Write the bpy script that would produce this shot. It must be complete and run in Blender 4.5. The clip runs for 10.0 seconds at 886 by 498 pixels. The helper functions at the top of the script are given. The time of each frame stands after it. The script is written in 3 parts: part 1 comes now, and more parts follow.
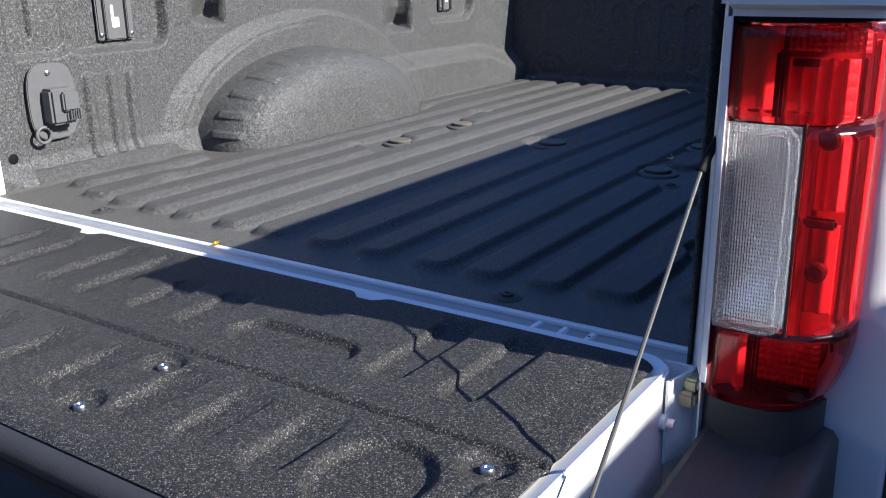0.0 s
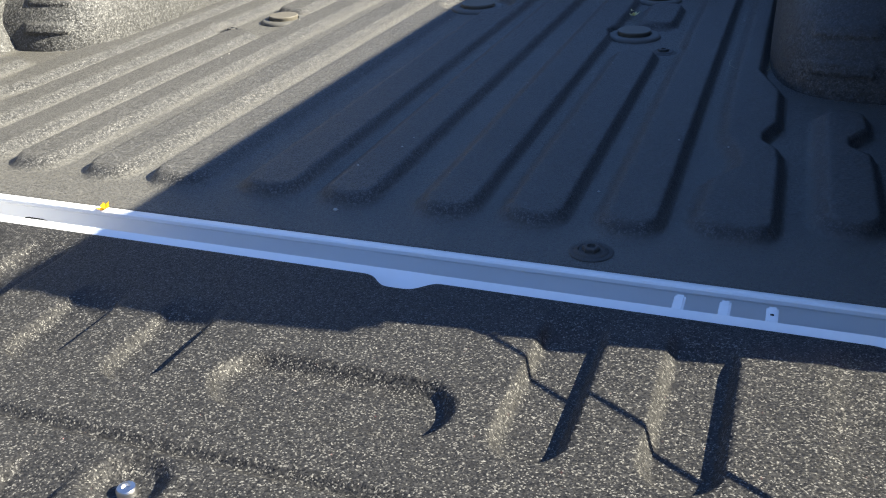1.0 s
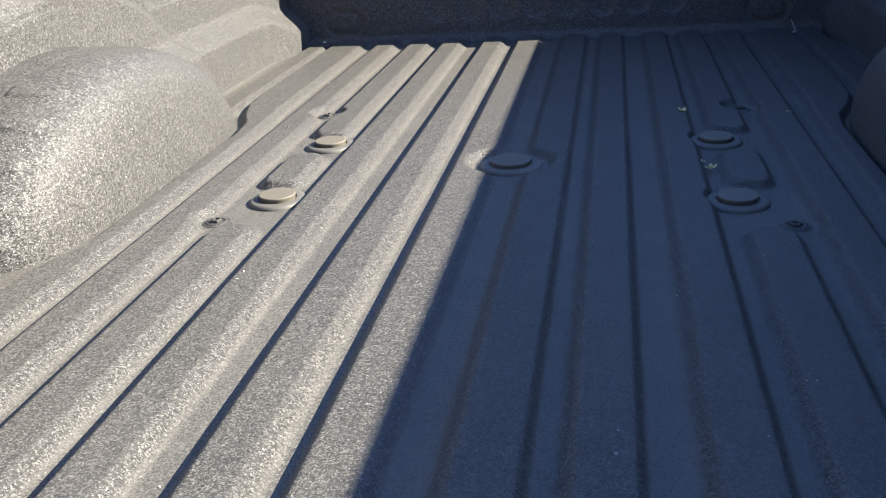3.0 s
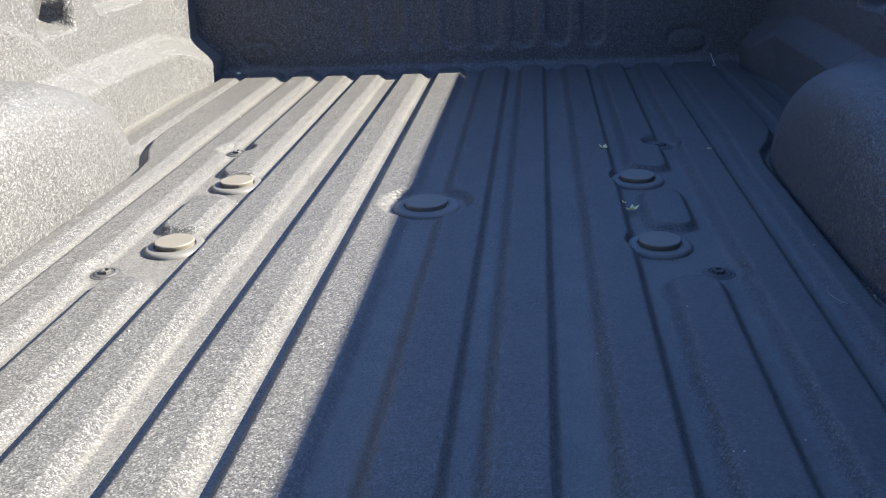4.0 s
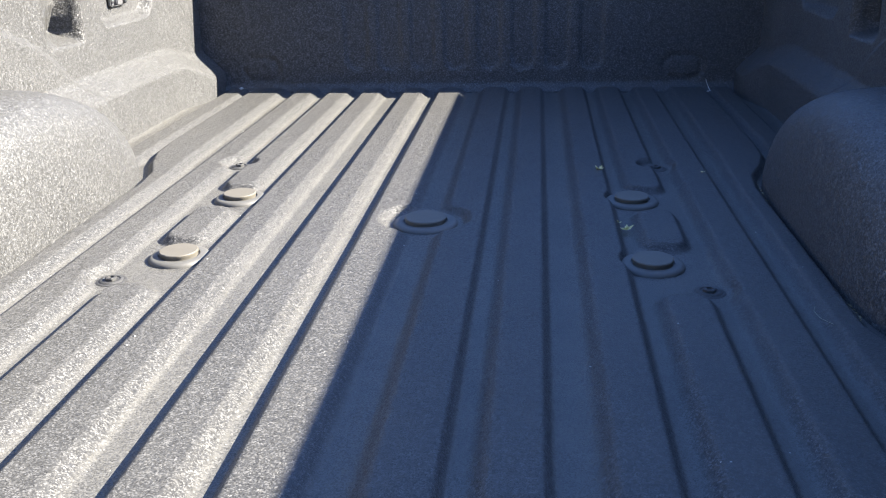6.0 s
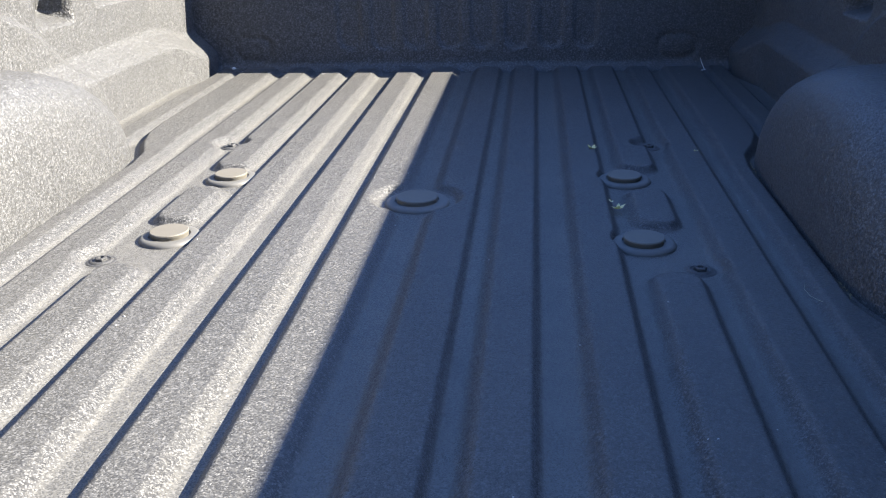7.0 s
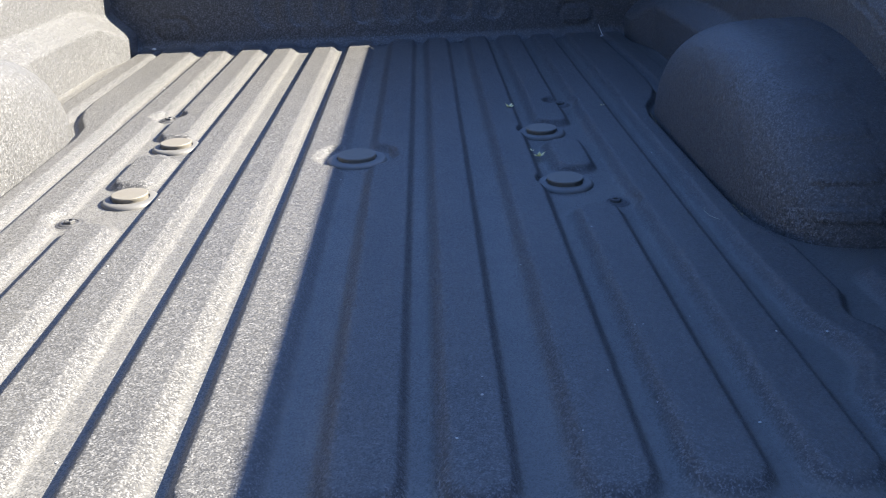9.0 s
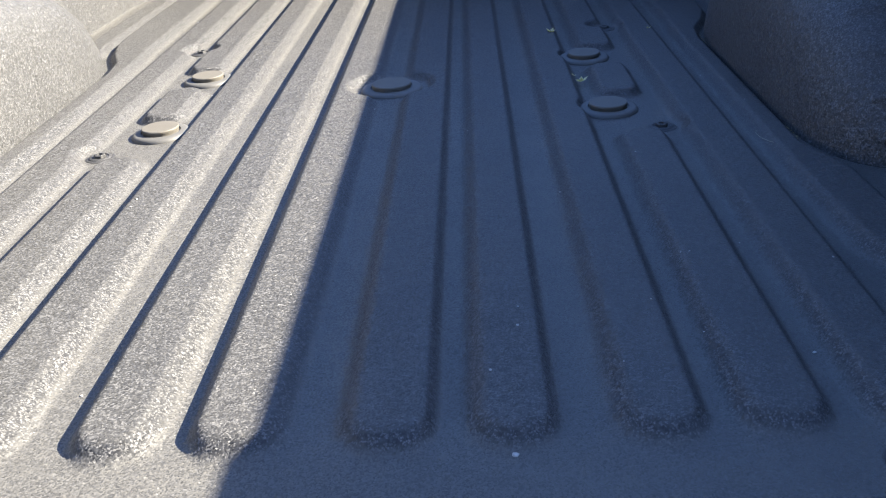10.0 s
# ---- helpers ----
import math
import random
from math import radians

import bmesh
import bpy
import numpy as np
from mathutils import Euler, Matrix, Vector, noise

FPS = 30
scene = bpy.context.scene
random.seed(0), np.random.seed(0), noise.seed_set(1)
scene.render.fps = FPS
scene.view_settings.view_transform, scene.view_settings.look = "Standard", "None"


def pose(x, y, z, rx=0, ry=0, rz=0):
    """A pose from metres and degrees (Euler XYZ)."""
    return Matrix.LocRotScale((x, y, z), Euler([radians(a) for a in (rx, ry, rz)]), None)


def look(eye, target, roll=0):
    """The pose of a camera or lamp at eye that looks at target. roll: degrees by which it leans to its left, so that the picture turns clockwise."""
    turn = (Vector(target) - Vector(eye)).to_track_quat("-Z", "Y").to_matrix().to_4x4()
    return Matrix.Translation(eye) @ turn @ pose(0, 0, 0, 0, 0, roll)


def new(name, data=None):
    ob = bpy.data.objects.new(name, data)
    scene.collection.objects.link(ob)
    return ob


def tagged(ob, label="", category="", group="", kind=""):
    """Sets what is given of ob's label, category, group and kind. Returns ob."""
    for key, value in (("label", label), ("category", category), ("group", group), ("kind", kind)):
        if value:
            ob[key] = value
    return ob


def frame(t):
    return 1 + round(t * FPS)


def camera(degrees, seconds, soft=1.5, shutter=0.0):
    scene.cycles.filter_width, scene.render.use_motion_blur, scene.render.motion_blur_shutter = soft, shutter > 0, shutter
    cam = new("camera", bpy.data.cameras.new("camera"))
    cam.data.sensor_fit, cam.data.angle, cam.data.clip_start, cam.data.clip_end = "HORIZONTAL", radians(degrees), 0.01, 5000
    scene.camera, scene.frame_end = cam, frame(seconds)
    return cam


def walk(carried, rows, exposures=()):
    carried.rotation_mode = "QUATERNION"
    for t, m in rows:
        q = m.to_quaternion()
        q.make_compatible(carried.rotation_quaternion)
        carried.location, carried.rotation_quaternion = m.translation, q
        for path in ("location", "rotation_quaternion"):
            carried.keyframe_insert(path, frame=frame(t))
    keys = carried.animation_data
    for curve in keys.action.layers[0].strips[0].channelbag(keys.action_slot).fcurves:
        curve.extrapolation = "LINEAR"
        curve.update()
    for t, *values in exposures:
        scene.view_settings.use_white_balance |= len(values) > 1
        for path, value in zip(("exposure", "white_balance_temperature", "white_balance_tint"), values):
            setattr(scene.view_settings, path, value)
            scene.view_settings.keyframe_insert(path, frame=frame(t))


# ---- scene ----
cam = camera(52.0, 10.0, soft=1.0)
PATH = [
    (0, (1.105, -1.04, 0.469), (0.031, 0.538, -0.13), -1.0),
    (0.2, (1.021, -1.033, 0.47), (0.036, 0.586, -0.168), -1.5),
    (0.5, (0.89, -0.964, 0.446), (0.01, 0.681, -0.275), -2.4),
    (0.8, (0.732, -0.824, 0.431), (-0.035, 0.829, -0.394), -3.1),
    (1, (0.639, -0.762, 0.421), (-0.021, 0.898, -0.479), -2.8),
    (1.2, (0.56, -0.718, 0.403), (0.005, 0.945, -0.559), -2.3),
    (1.5, (0.404, -0.67, 0.387), (0.025, 1.005, -0.639), -0.8),
    (2, (0.204, -0.597, 0.443), (-0.080, 1.133, -0.518), -1.5),
    (2.5, (0.146, -0.532, 0.474), (-0.234, 1.24, -0.371), -2.9),
    (3, (0.183, -0.43, 0.501), (-0.184, 1.375, -0.277), -3.9),
    (3.2, (0.192, -0.394, 0.5), (-0.138, 1.426, -0.263), -3.7),
    (4.5, (0.2, -0.333, 0.503), (0.005, 1.524, -0.214), -2.4),
    (5, (0.191, -0.359, 0.509), (-0.003, 1.508, -0.183), -1.7),
    (6.5, (0.201, -0.371, 0.506), (-0.005, 1.488, -0.203), -1.4),
    (7, (0.205, -0.368, 0.503), (0.006, 1.482, -0.233), -1.5),
    (7.5, (0.193, -0.387, 0.49), (0.096, 1.463, -0.264), -0.5),
    (8, (0.145, -0.476, 0.513), (0.165, 1.381, -0.229), -0.3),
    (8.5, (0.109, -0.556, 0.516), (0.173, 1.295, -0.239), -0.9),
    (9, (0.15, -0.536, 0.505), (0.16, 1.307, -0.271), -2.2),
    (9.5, (0.174, -0.494, 0.484), (0.073, 1.326, -0.338), -3.9),
    (10, (0.163, -0.499, 0.472), (0.065, 1.289, -0.419), -4.3),
]
EXPOSURE = [(0, 1.28, 6350, 11), (0.5, 1.97, 7150, 8), (1.0, 2.12, 7500, 5), (1.5, 2.45, 8000, 2), (2.0, 2.28, 7900, 5), (2.5, 2.08, 7750, 8), (3.2, 2.42, 7280, 9), (4.5, 2.78, 7020, 9.5), (6.5, 2.72, 7000, 10), (8.5, 2.96, 7000, 10), (10, 2.72, 7250, 10)]
walk(cam, [(t, look(eye, target, roll)) for t, eye, target, roll in PATH], EXPOSURE)


# ---- world and sun ----
world = bpy.data.worlds.new("sky")
scene.world = world
world.use_nodes = True
wn, wl = world.node_tree.nodes, world.node_tree.links
wn.clear()
sky = wn.new("ShaderNodeTexSky")
sky.sky_type = "NISHITA"
sky.sun_disc = False
SUN_WAY = Vector((1.56, 0.195, 1.0)).normalized()
sky.sun_elevation = math.asin(SUN_WAY.z)
sky.sun_rotation = math.atan2(SUN_WAY.x, SUN_WAY.y)
sky.air_density, sky.dust_density, sky.ozone_density = 1.0, 0.7, 5.0
back = wn.new("ShaderNodeBackground")
back.inputs["Strength"].default_value = 0.068
wout = wn.new("ShaderNodeOutputWorld")
deep = wn.new("ShaderNodeMix")
deep.data_type, deep.blend_type = "RGBA", "MULTIPLY"
deep.inputs[0].default_value = 1.0
deep.inputs[7].default_value = (0.83, 0.98, 1.29, 1)
wl.new(sky.outputs[0], deep.inputs[6])
wl.new(deep.outputs[2], back.inputs["Color"])
wl.new(back.outputs[0], wout.inputs["Surface"])

sun_data = bpy.data.lights.new("sun", "SUN")
sun_data.energy, sun_data.angle, sun_data.color = 4.7, radians(0.55), (1.0, 0.97, 0.90)
sun = new("sun", sun_data)
sun.matrix_world = look(SUN_WAY * 20, (0, 0, 0))


# ---- materials ----
def material(name):
    m = bpy.data.materials.new(name)
    m.use_nodes = True
    n, l = m.node_tree.nodes, m.node_tree.links
    return m, n, l, n["Principled BSDF"]


def ramp(n, stops):
    r = n.new("ShaderNodeValToRGB")
    e = r.color_ramp.elements
    while len(e) < len(stops):
        e.new(0.5)
    for k, (p, c) in zip(e, stops):
        k.position = p
        k.color = (*c, 1) if len(c) == 3 else c
    return r


def mixrgb(n, l, fac, a, b, kind="MIX"):
    m = n.new("ShaderNodeMix")
    m.data_type, m.blend_type = "RGBA", kind
    for sock, v in ((m.inputs[0], fac), (m.inputs[6], a), (m.inputs[7], b)):
        if isinstance(v, bpy.types.NodeSocket):
            l.new(v, sock)
        elif isinstance(v, (int, float)):
            sock.default_value = v
        else:
            sock.default_value = (*v, 1)
    return m.outputs[2]


def noise_node(n, l, coord, scale, detail=3.0, rough=0.55):
    t = n.new("ShaderNodeTexNoise")
    t.inputs["Scale"].default_value = scale
    t.inputs["Detail"].default_value = detail
    t.inputs["Roughness"].default_value = rough
    l.new(coord, t.inputs["Vector"])
    return t.outputs["Fac"]


def liner(name, dark, light, dust, dusty, settle=0.0, slope=(0.25, 0.8), bump=0.9, rough=0.5, scale=500, low=0.0, relief=0.0008, gloss=0.3, facet=0.8, sparse=0.55, glint=0.2):
    """Sprayed bed liner: dark pebbly coat, paler grains, dust film in patches that settles on faces turned up and in the troughs."""
    m, n, l, p = material(name)
    co = n.new("ShaderNodeTexCoord").outputs["Object"]

    def calc(op, a, b, c=None):
        k = n.new("ShaderNodeMath")
        k.operation = op
        for sock, v in zip(k.inputs, (a, b, c)):
            if isinstance(v, bpy.types.NodeSocket):
                l.new(v, sock)
            elif v is not None:
                sock.default_value = v
        return k.outputs[0]

    def span(value, lo, hi):
        k = n.new("ShaderNodeMapRange")
        k.interpolation_type = "SMOOTHSTEP"
        k.inputs["From Min"].default_value, k.inputs["From Max"].default_value = lo, hi
        l.new(value, k.inputs["Value"])
        return k.outputs[0]

    grain = n.new("ShaderNodeTexVoronoi")
    grain.inputs["Scale"].default_value = scale
    l.new(co, grain.inputs["Vector"])
    speck = n.new("ShaderNodeSeparateColor")
    l.new(grain.outputs["Color"], speck.inputs[0])
    speckle = ramp(n, [(0.0, (0, 0, 0)), (sparse, (0.18,) * 3), (0.7 * sparse + 0.3, (0.42,) * 3), (0.3 * sparse + 0.68, (1, 1, 1))])
    l.new(speck.outputs[0], speckle.inputs[0])
    base = mixrgb(n, l, speckle.outputs[0], dark, light)
    clump = ramp(n, [(0.36, (0.70,) * 3), (0.50, (1.0,) * 3), (0.64, (1.36,) * 3)])
    l.new(noise_node(n, l, co, scale * 0.35, 2.0, 0.6), clump.inputs[0])
    base = mixrgb(n, l, 1.0, base, clump.outputs[0], "MULTIPLY")
    film = ramp(n, [(0.33, (0.45,) * 3), (0.70, (1, 1, 1))])
    l.new(noise_node(n, l, co, 7.0, 8.0, 0.68), film.inputs[0])
    geo = n.new("ShaderNodeSeparateXYZ")
    l.new(n.new("ShaderNodeNewGeometry").outputs["Normal"], geo.inputs[0])
    amount = calc("MULTIPLY_ADD", span(geo.outputs["Z"], *slope), settle, dusty)
    if low:
        pos = n.new("ShaderNodeSeparateXYZ")
        l.new(co, pos.inputs[0])
        trough = calc("SUBTRACT", 1.0, span(pos.outputs["Z"], 0.001, 0.008))
        amount = calc("MULTIPLY_ADD", trough, low, amount)
        # small dried smudges where water stood
        smudge = span(noise_node(n, l, co, 19.0, 7.0, 0.66), 0.60, 0.76)
        amount = calc("MULTIPLY_ADD", calc("MULTIPLY", smudge, trough), 0.5, amount)
    amount = calc("MULTIPLY", amount, film.outputs[0])
    amount = calc("MULTIPLY", amount, calc("MULTIPLY_ADD", speck.outputs[1], 0.8, 0.58))
    l.new(mixrgb(n, l, amount, base, dust), p.inputs["Base Color"])
    pebble = calc("SUBTRACT", calc("MULTIPLY", noise_node(n, l, co, scale * 0.42, 2.0), 1.1), grain.outputs["Distance"])
    b = n.new("ShaderNodeBump")
    b.inputs["Strength"].default_value = bump
    b.inputs["Distance"].default_value = relief
    l.new(pebble, b.inputs["Height"])
    # every grain lies at its own tilt, which the sun picks out
    tilt = n.new("ShaderNodeVectorMath")
    tilt.operation = "SUBTRACT"
    tilt.inputs[1].default_value = (0.5, 0.5, 0.5)
    l.new(grain.outputs["Color"], tilt.inputs[0])
    for much, socket in ((facet, "Normal"), (1.1, "Coat Normal")):
        lean = n.new("ShaderNodeVectorMath")
        lean.operation = "MULTIPLY_ADD"
        lean.inputs[1].default_value = (much, much, much)
        l.new(tilt.outputs[0], lean.inputs[0])
        l.new(b.outputs[0], lean.inputs[2])
        unit = n.new("ShaderNodeVectorMath")
        unit.operation = "NORMALIZE"
        l.new(lean.outputs[0], unit.inputs[0])
        l.new(unit.outputs[0], p.inputs[socket])
    p.inputs["Coat Weight"].default_value = glint
    p.inputs["Coat Roughness"].default_value = 0.33
    p.inputs["Roughness"].default_value = rough
    p.inputs["Specular IOR Level"].default_value = gloss
    return m


def plain(name, color, rough=0.5, metal=0.0, coat=0.0, vary=0.12, scale=40.0, bump=0.0):
    m, n, l, p = material(name)
    co = n.new("ShaderNodeTexCoord").outputs["Object"]
    f = noise_node(n, l, co, scale, 5.0)
    lo = tuple(c * (1 - vary) for c in color)
    hi = tuple(min(1, c * (1 + vary)) for c in color)
    l.new(mixrgb(n, l, f, lo, hi), p.inputs["Base Color"])
    p.inputs["Roughness"].default_value = rough
    p.inputs["Metallic"].default_value = metal
    p.inputs["Coat Weight"].default_value = coat
    if bump:
        b = n.new("ShaderNodeBump")
        b.inputs["Strength"].default_value = bump
        b.inputs["Distance"].default_value = 0.001
        l.new(noise_node(n, l, co, scale * 12, 3.0), b.inputs["Height"])
        l.new(b.outputs[0], p.inputs["Normal"])
    return m


LINER = liner("bed_liner_coat", (0.036, 0.036, 0.0358), (0.104, 0.102, 0.099), (0.107, 0.103, 0.093), 0.03, 0.38, (0.76, 0.97), 0.20, 0.5, 680, 0.54, 0.0006, 0.15, 0.41, 0.60, 0.15)
LINER_WALL = liner("wall_liner_coat", (0.036, 0.036, 0.0368), (0.112, 0.112, 0.111), (0.083, 0.082, 0.078), 0.22, 0.32, (0.05, 0.95), 0.18, 0.5, 540, 0.0, 0.0006, 0.15, 0.46, 0.55, 0.22)
LINER_GATE = liner("tailgate_liner_coat", (0.0152, 0.0152, 0.0164), (0.114, 0.111, 0.106), (0.050, 0.048, 0.044), 0.03, 0.08, (0.6, 0.98), 0.22, 0.5, 900, 0.0, 0.0006, 0.12, 0.46, 0.82, 0.06)
WHITE = plain("white_paint", (0.82, 0.822, 0.822), 0.32, 0.0, 0.4, 0.03, 6.0)
CAP = plain("dusty_cap_plastic", (0.108, 0.098, 0.079), 0.65, 0, 0, 0.12, 60, 0.2)
BLACK = plain("black_plastic", (0.007, 0.007, 0.008), 0.6, 0, 0, 0.25, 30, 0.3)
BLACK.node_tree.nodes["Principled BSDF"].inputs["Specular IOR Level"].default_value = 0.08
TRIM_PLASTIC = plain("trim_plastic", (0.040, 0.039, 0.040), 0.5, 0, 0, 0.25, 30, 0.3)
GREY_PLASTIC = plain("grey_plastic", (0.100, 0.100, 0.102), 0.5, 0, 0, 0.15, 40, 0.2)
STEEL = plain("steel", (0.55, 0.55, 0.56), 0.32, 1.0, 0, 0.1, 80)
CABLE = plain("dull_cable", (0.10, 0.097, 0.090), 0.45, 0.5, 0, 0.15, 200)
RUBBER = plain("rubber", (0.02, 0.02, 0.021), 0.75, 0, 0, 0.2, 60, 0.4)
YELLOW = plain("yellow_petal", (0.85, 0.55, 0.03), 0.6, 0, 0, 0.2, 300)
PALE = plain("dry_petal", (0.92, 0.76, 0.42), 0.7, 0, 0, 0.25, 400)
CHALK = plain("pale_crumb", (0.40, 0.39, 0.37), 0.8, 0, 0, 0.1, 400)
BRASS = plain("zinc_latch", (0.50, 0.47, 0.32), 0.4, 0.7, 0, 0.15, 90)
FLANGE = plain("dusty_flange", (0.09, 0.087, 0.079), 0.6, 0, 0, 0.2, 60, 0.3)
BOLT_GREY = plain("coated_bolt", (0.045, 0.044, 0.042), 0.5, 0, 0, 0.3, 300, 0.6)
ASPHALT = plain("asphalt", (0.035, 0.032, 0.029), 0.9, 0, 0, 0.45, 9, 0.6)


def glassy(name, color, rough, scale_x, scale_z, strength):
    """Moulded lens plastic with fine flutes."""
    m, n, l, p = material(name)
    co = n.new("ShaderNodeTexCoord").outputs["Object"]
    waves = []
    for axis, sc in (("X", scale_x), ("Z", scale_z)):
        w = n.new("ShaderNodeTexWave")
        w.wave_type, w.bands_direction = "BANDS", axis
        w.inputs["Scale"].default_value = sc
        l.new(co, w.inputs["Vector"])
        waves.append(w.outputs["Fac"])
    h = n.new("ShaderNodeMath")
    h.operation = "ADD"
    l.new(waves[0], h.inputs[0])
    l.new(waves[1], h.inputs[1])
    b = n.new("ShaderNodeBump")
    b.inputs["Strength"].default_value = strength
    b.inputs["Distance"].default_value = 0.001
    l.new(h.outputs[0], b.inputs["Height"])
    l.new(b.outputs[0], p.inputs["Normal"])
    p.inputs["Base Color"].default_value = (*color, 1)
    p.inputs["Transmission Weight"].default_value = 1.0
    p.inputs["Roughness"].default_value = rough
    p.inputs["IOR"].default_value = 1.35
    return m


RED_LENS = glassy("red_lens", (0.97, 0.13, 0.15), 0.05, 1.0, 1.0, 0.0)
RED_LENS.node_tree.nodes["Principled BSDF"].inputs["Transmission Weight"].default_value = 0.99
CLEAR_LENS = glassy("clear_lens", (0.92, 0.93, 0.95), 0.03, 110.0, 70.0, 0.60)
CLEAR_LENS.node_tree.nodes["Principled BSDF"].inputs["Transmission Weight"].default_value = 0.96
CHROME = plain("reflector_chrome", (0.93, 0.93, 0.94), 0.22, 0.72, 0, 0.05, 40)
DARK_RED = plain("dark_red_bezel", (0.30, 0.03, 0.04), 0.3, 0, 0.3, 0.1, 40)
DARK_BEZEL = plain("black_red_bezel", (0.05, 0.006, 0.008), 0.35, 0, 0.2, 0.2, 60)
# one reflector red in two tones: raised for dim cells, lowered for sunlit ones
RED_CELL_LIFTED = plain("red_cell_lifted", (0.72, 0.17, 0.19), 0.28, 0.10, 0.4, 0.2, 50, 0.9)
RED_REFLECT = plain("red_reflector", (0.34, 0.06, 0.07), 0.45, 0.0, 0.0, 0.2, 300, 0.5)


# ---- builders ----
def smooth_mesh(ob, angle=40):
    ob.data.shade_smooth()
    ob.data.set_sharp_from_angle(angle=radians(angle))
    return ob


def part(name, bm, mat, parent=None, label="", smooth=True):
    me = bpy.data.meshes.new(name)
    bmesh.ops.recalc_face_normals(bm, faces=bm.faces)
    bm.to_mesh(me)
    bm.free()
    me.materials.append(mat)
    ob = new(name, me)
    ob.parent = parent
    if label:
        ob["label"] = label
    return smooth_mesh(ob) if smooth else ob


def sheet(name, xs, ys, place, mat, parent, label="", thick=0.0, flip=False):
    """A pressed panel: a grid over two axes put in space by place(a, b)."""
    a, b = np.meshgrid(xs, ys, indexing="ij")
    pts = np.stack(place(a, b), -1).reshape(-1, 3)
    na, nb = len(xs), len(ys)
    i = np.arange(na * nb).reshape(na, nb)
    q = np.stack([i[:-1, :-1], i[1:, :-1], i[1:, 1:], i[:-1, 1:]], -1).reshape(-1, 4)
    if flip:
        q = q[:, ::-1]
    me = bpy.data.meshes.new(name)
    me.from_pydata(pts.tolist(), [], q.tolist())
    me.materials.append(mat)
    ob = new(name, me)
    ob.parent = parent
    if label:
        ob["label"] = label
    if thick:
        s = ob.modifiers.new("thickness", "SOLIDIFY")
        s.thickness, s.offset = thick, -1
    me.shade_smooth()
    return ob


def box(bm, x0, x1, y0, y1, z0, z1, bevel=0.0, seg=2):
    made = bmesh.ops.create_cube(bm, size=1.0)["verts"]
    for v in made:
        v.co = Vector(((x0 + x1) / 2 + v.co.x * (x1 - x0), (y0 + y1) / 2 + v.co.y * (y1 - y0), (z0 + z1) / 2 + v.co.z * (z1 - z0)))
    if bevel:
        edges = list({e for v in made for e in v.link_edges})
        bmesh.ops.bevel(bm, geom=edges, offset=bevel, segments=seg, affect="EDGES", clamp_overlap=True)


def lathe(bm, rings, seg=32, at=(0, 0, 0), turn=None):
    """Rings of (radius, height) turned round z; closed at both ends."""
    turn = turn or Matrix.Identity(4)
    rows = []
    for r, z in rings:
        rows.append([bm.verts.new((turn @ Vector((r * math.cos(k * math.tau / seg), r * math.sin(k * math.tau / seg), z))) + Vector(at)) for k in range(seg)])
    for a, b in zip(rows, rows[1:]):
        for k in range(seg):
            bm.faces.new((a[k], a[(k + 1) % seg], b[(k + 1) % seg], b[k]))
    bm.faces.new(rows[0][::-1])
    bm.faces.new(rows[-1])


def prism(bm, outline, lift, bevel=0.0):
    """A flat outline (3D points) pushed along lift."""
    vs = [bm.verts.new(p) for p in outline]
    f = bm.faces.new(vs)
    top = bmesh.ops.extrude_face_region(bm, geom=[f])
    tv = [g for g in top["geom"] if isinstance(g, bmesh.types.BMVert)]
    bmesh.ops.translate(bm, verts=tv, vec=Vector(lift))
    if bevel:
        edges = [e for e in bm.edges if all(v in tv for v in e.verts)]
        bmesh.ops.bevel(bm, geom=edges, offset=bevel, segments=2, affect="EDGES")


def tube(bm, pts, r, seg=8):
    rows = []
    pts = [Vector(p) for p in pts]
    for k, p in enumerate(pts):
        d = (pts[min(k + 1, len(pts) - 1)] - pts[max(k - 1, 0)]).normalized()
        u = d.orthogonal().normalized() if k == 0 else (u - d * u.dot(d)).normalized()
        w = d.cross(u)
        rows.append([bm.verts.new(p + r * (math.cos(a * math.tau / seg) * u + math.sin(a * math.tau / seg) * w)) for a in range(seg)])
    for a, b in zip(rows, rows[1:]):
        for k in range(seg):
            bm.faces.new((a[k], a[(k + 1) % seg], b[(k + 1) % seg], b[k]))
    bm.faces.new(rows[0][::-1])
    bm.faces.new(rows[-1])


def step(e0, e1, v):
    t = np.clip((v - e0) / (e1 - e0), 0, 1)
    return t * t * (3 - 2 * t)


def band(v, lo, hi, soft):
    """1 between lo and hi, falling to 0 over soft outside."""
    return step(lo - soft, lo, v) * (1 - step(hi, hi + soft, v))


def slot(x, y, x0, x1, y0, y1, soft, corner=1.0):
    """A stadium or rounded box: 1 inside, 0 beyond soft."""
    r = min(min(x1 - x0, y1 - y0) / 2, corner)
    dx = np.maximum(np.maximum(x0 + r - x, x - (x1 - r)), 0)
    dy = np.maximum(np.maximum(y0 + r - y, y - (y1 - r)), 0)
    return 1 - step(r, r + soft, np.hypot(dx, dy))


# ---- the truck bed ----
truck = tagged(new("pickup_truck"), "white pickup truck, open tailgate, dusty black sprayed bed", "pickup truck")

FLOOR_END = 2.325
PUCKS = [(-0.368, 0.926), (-0.368, 1.238), (0.369, 0.922), (0.367, 1.240)]
BOLTS = [(-0.436, 0.828), (0.436, 0.826), (-0.443, 1.472), (0.437, 1.472), (-0.474, 0.053), (0.477, 0.049)]
GOOSE = (0.004, 1.106)
RIDGE = 0.0145
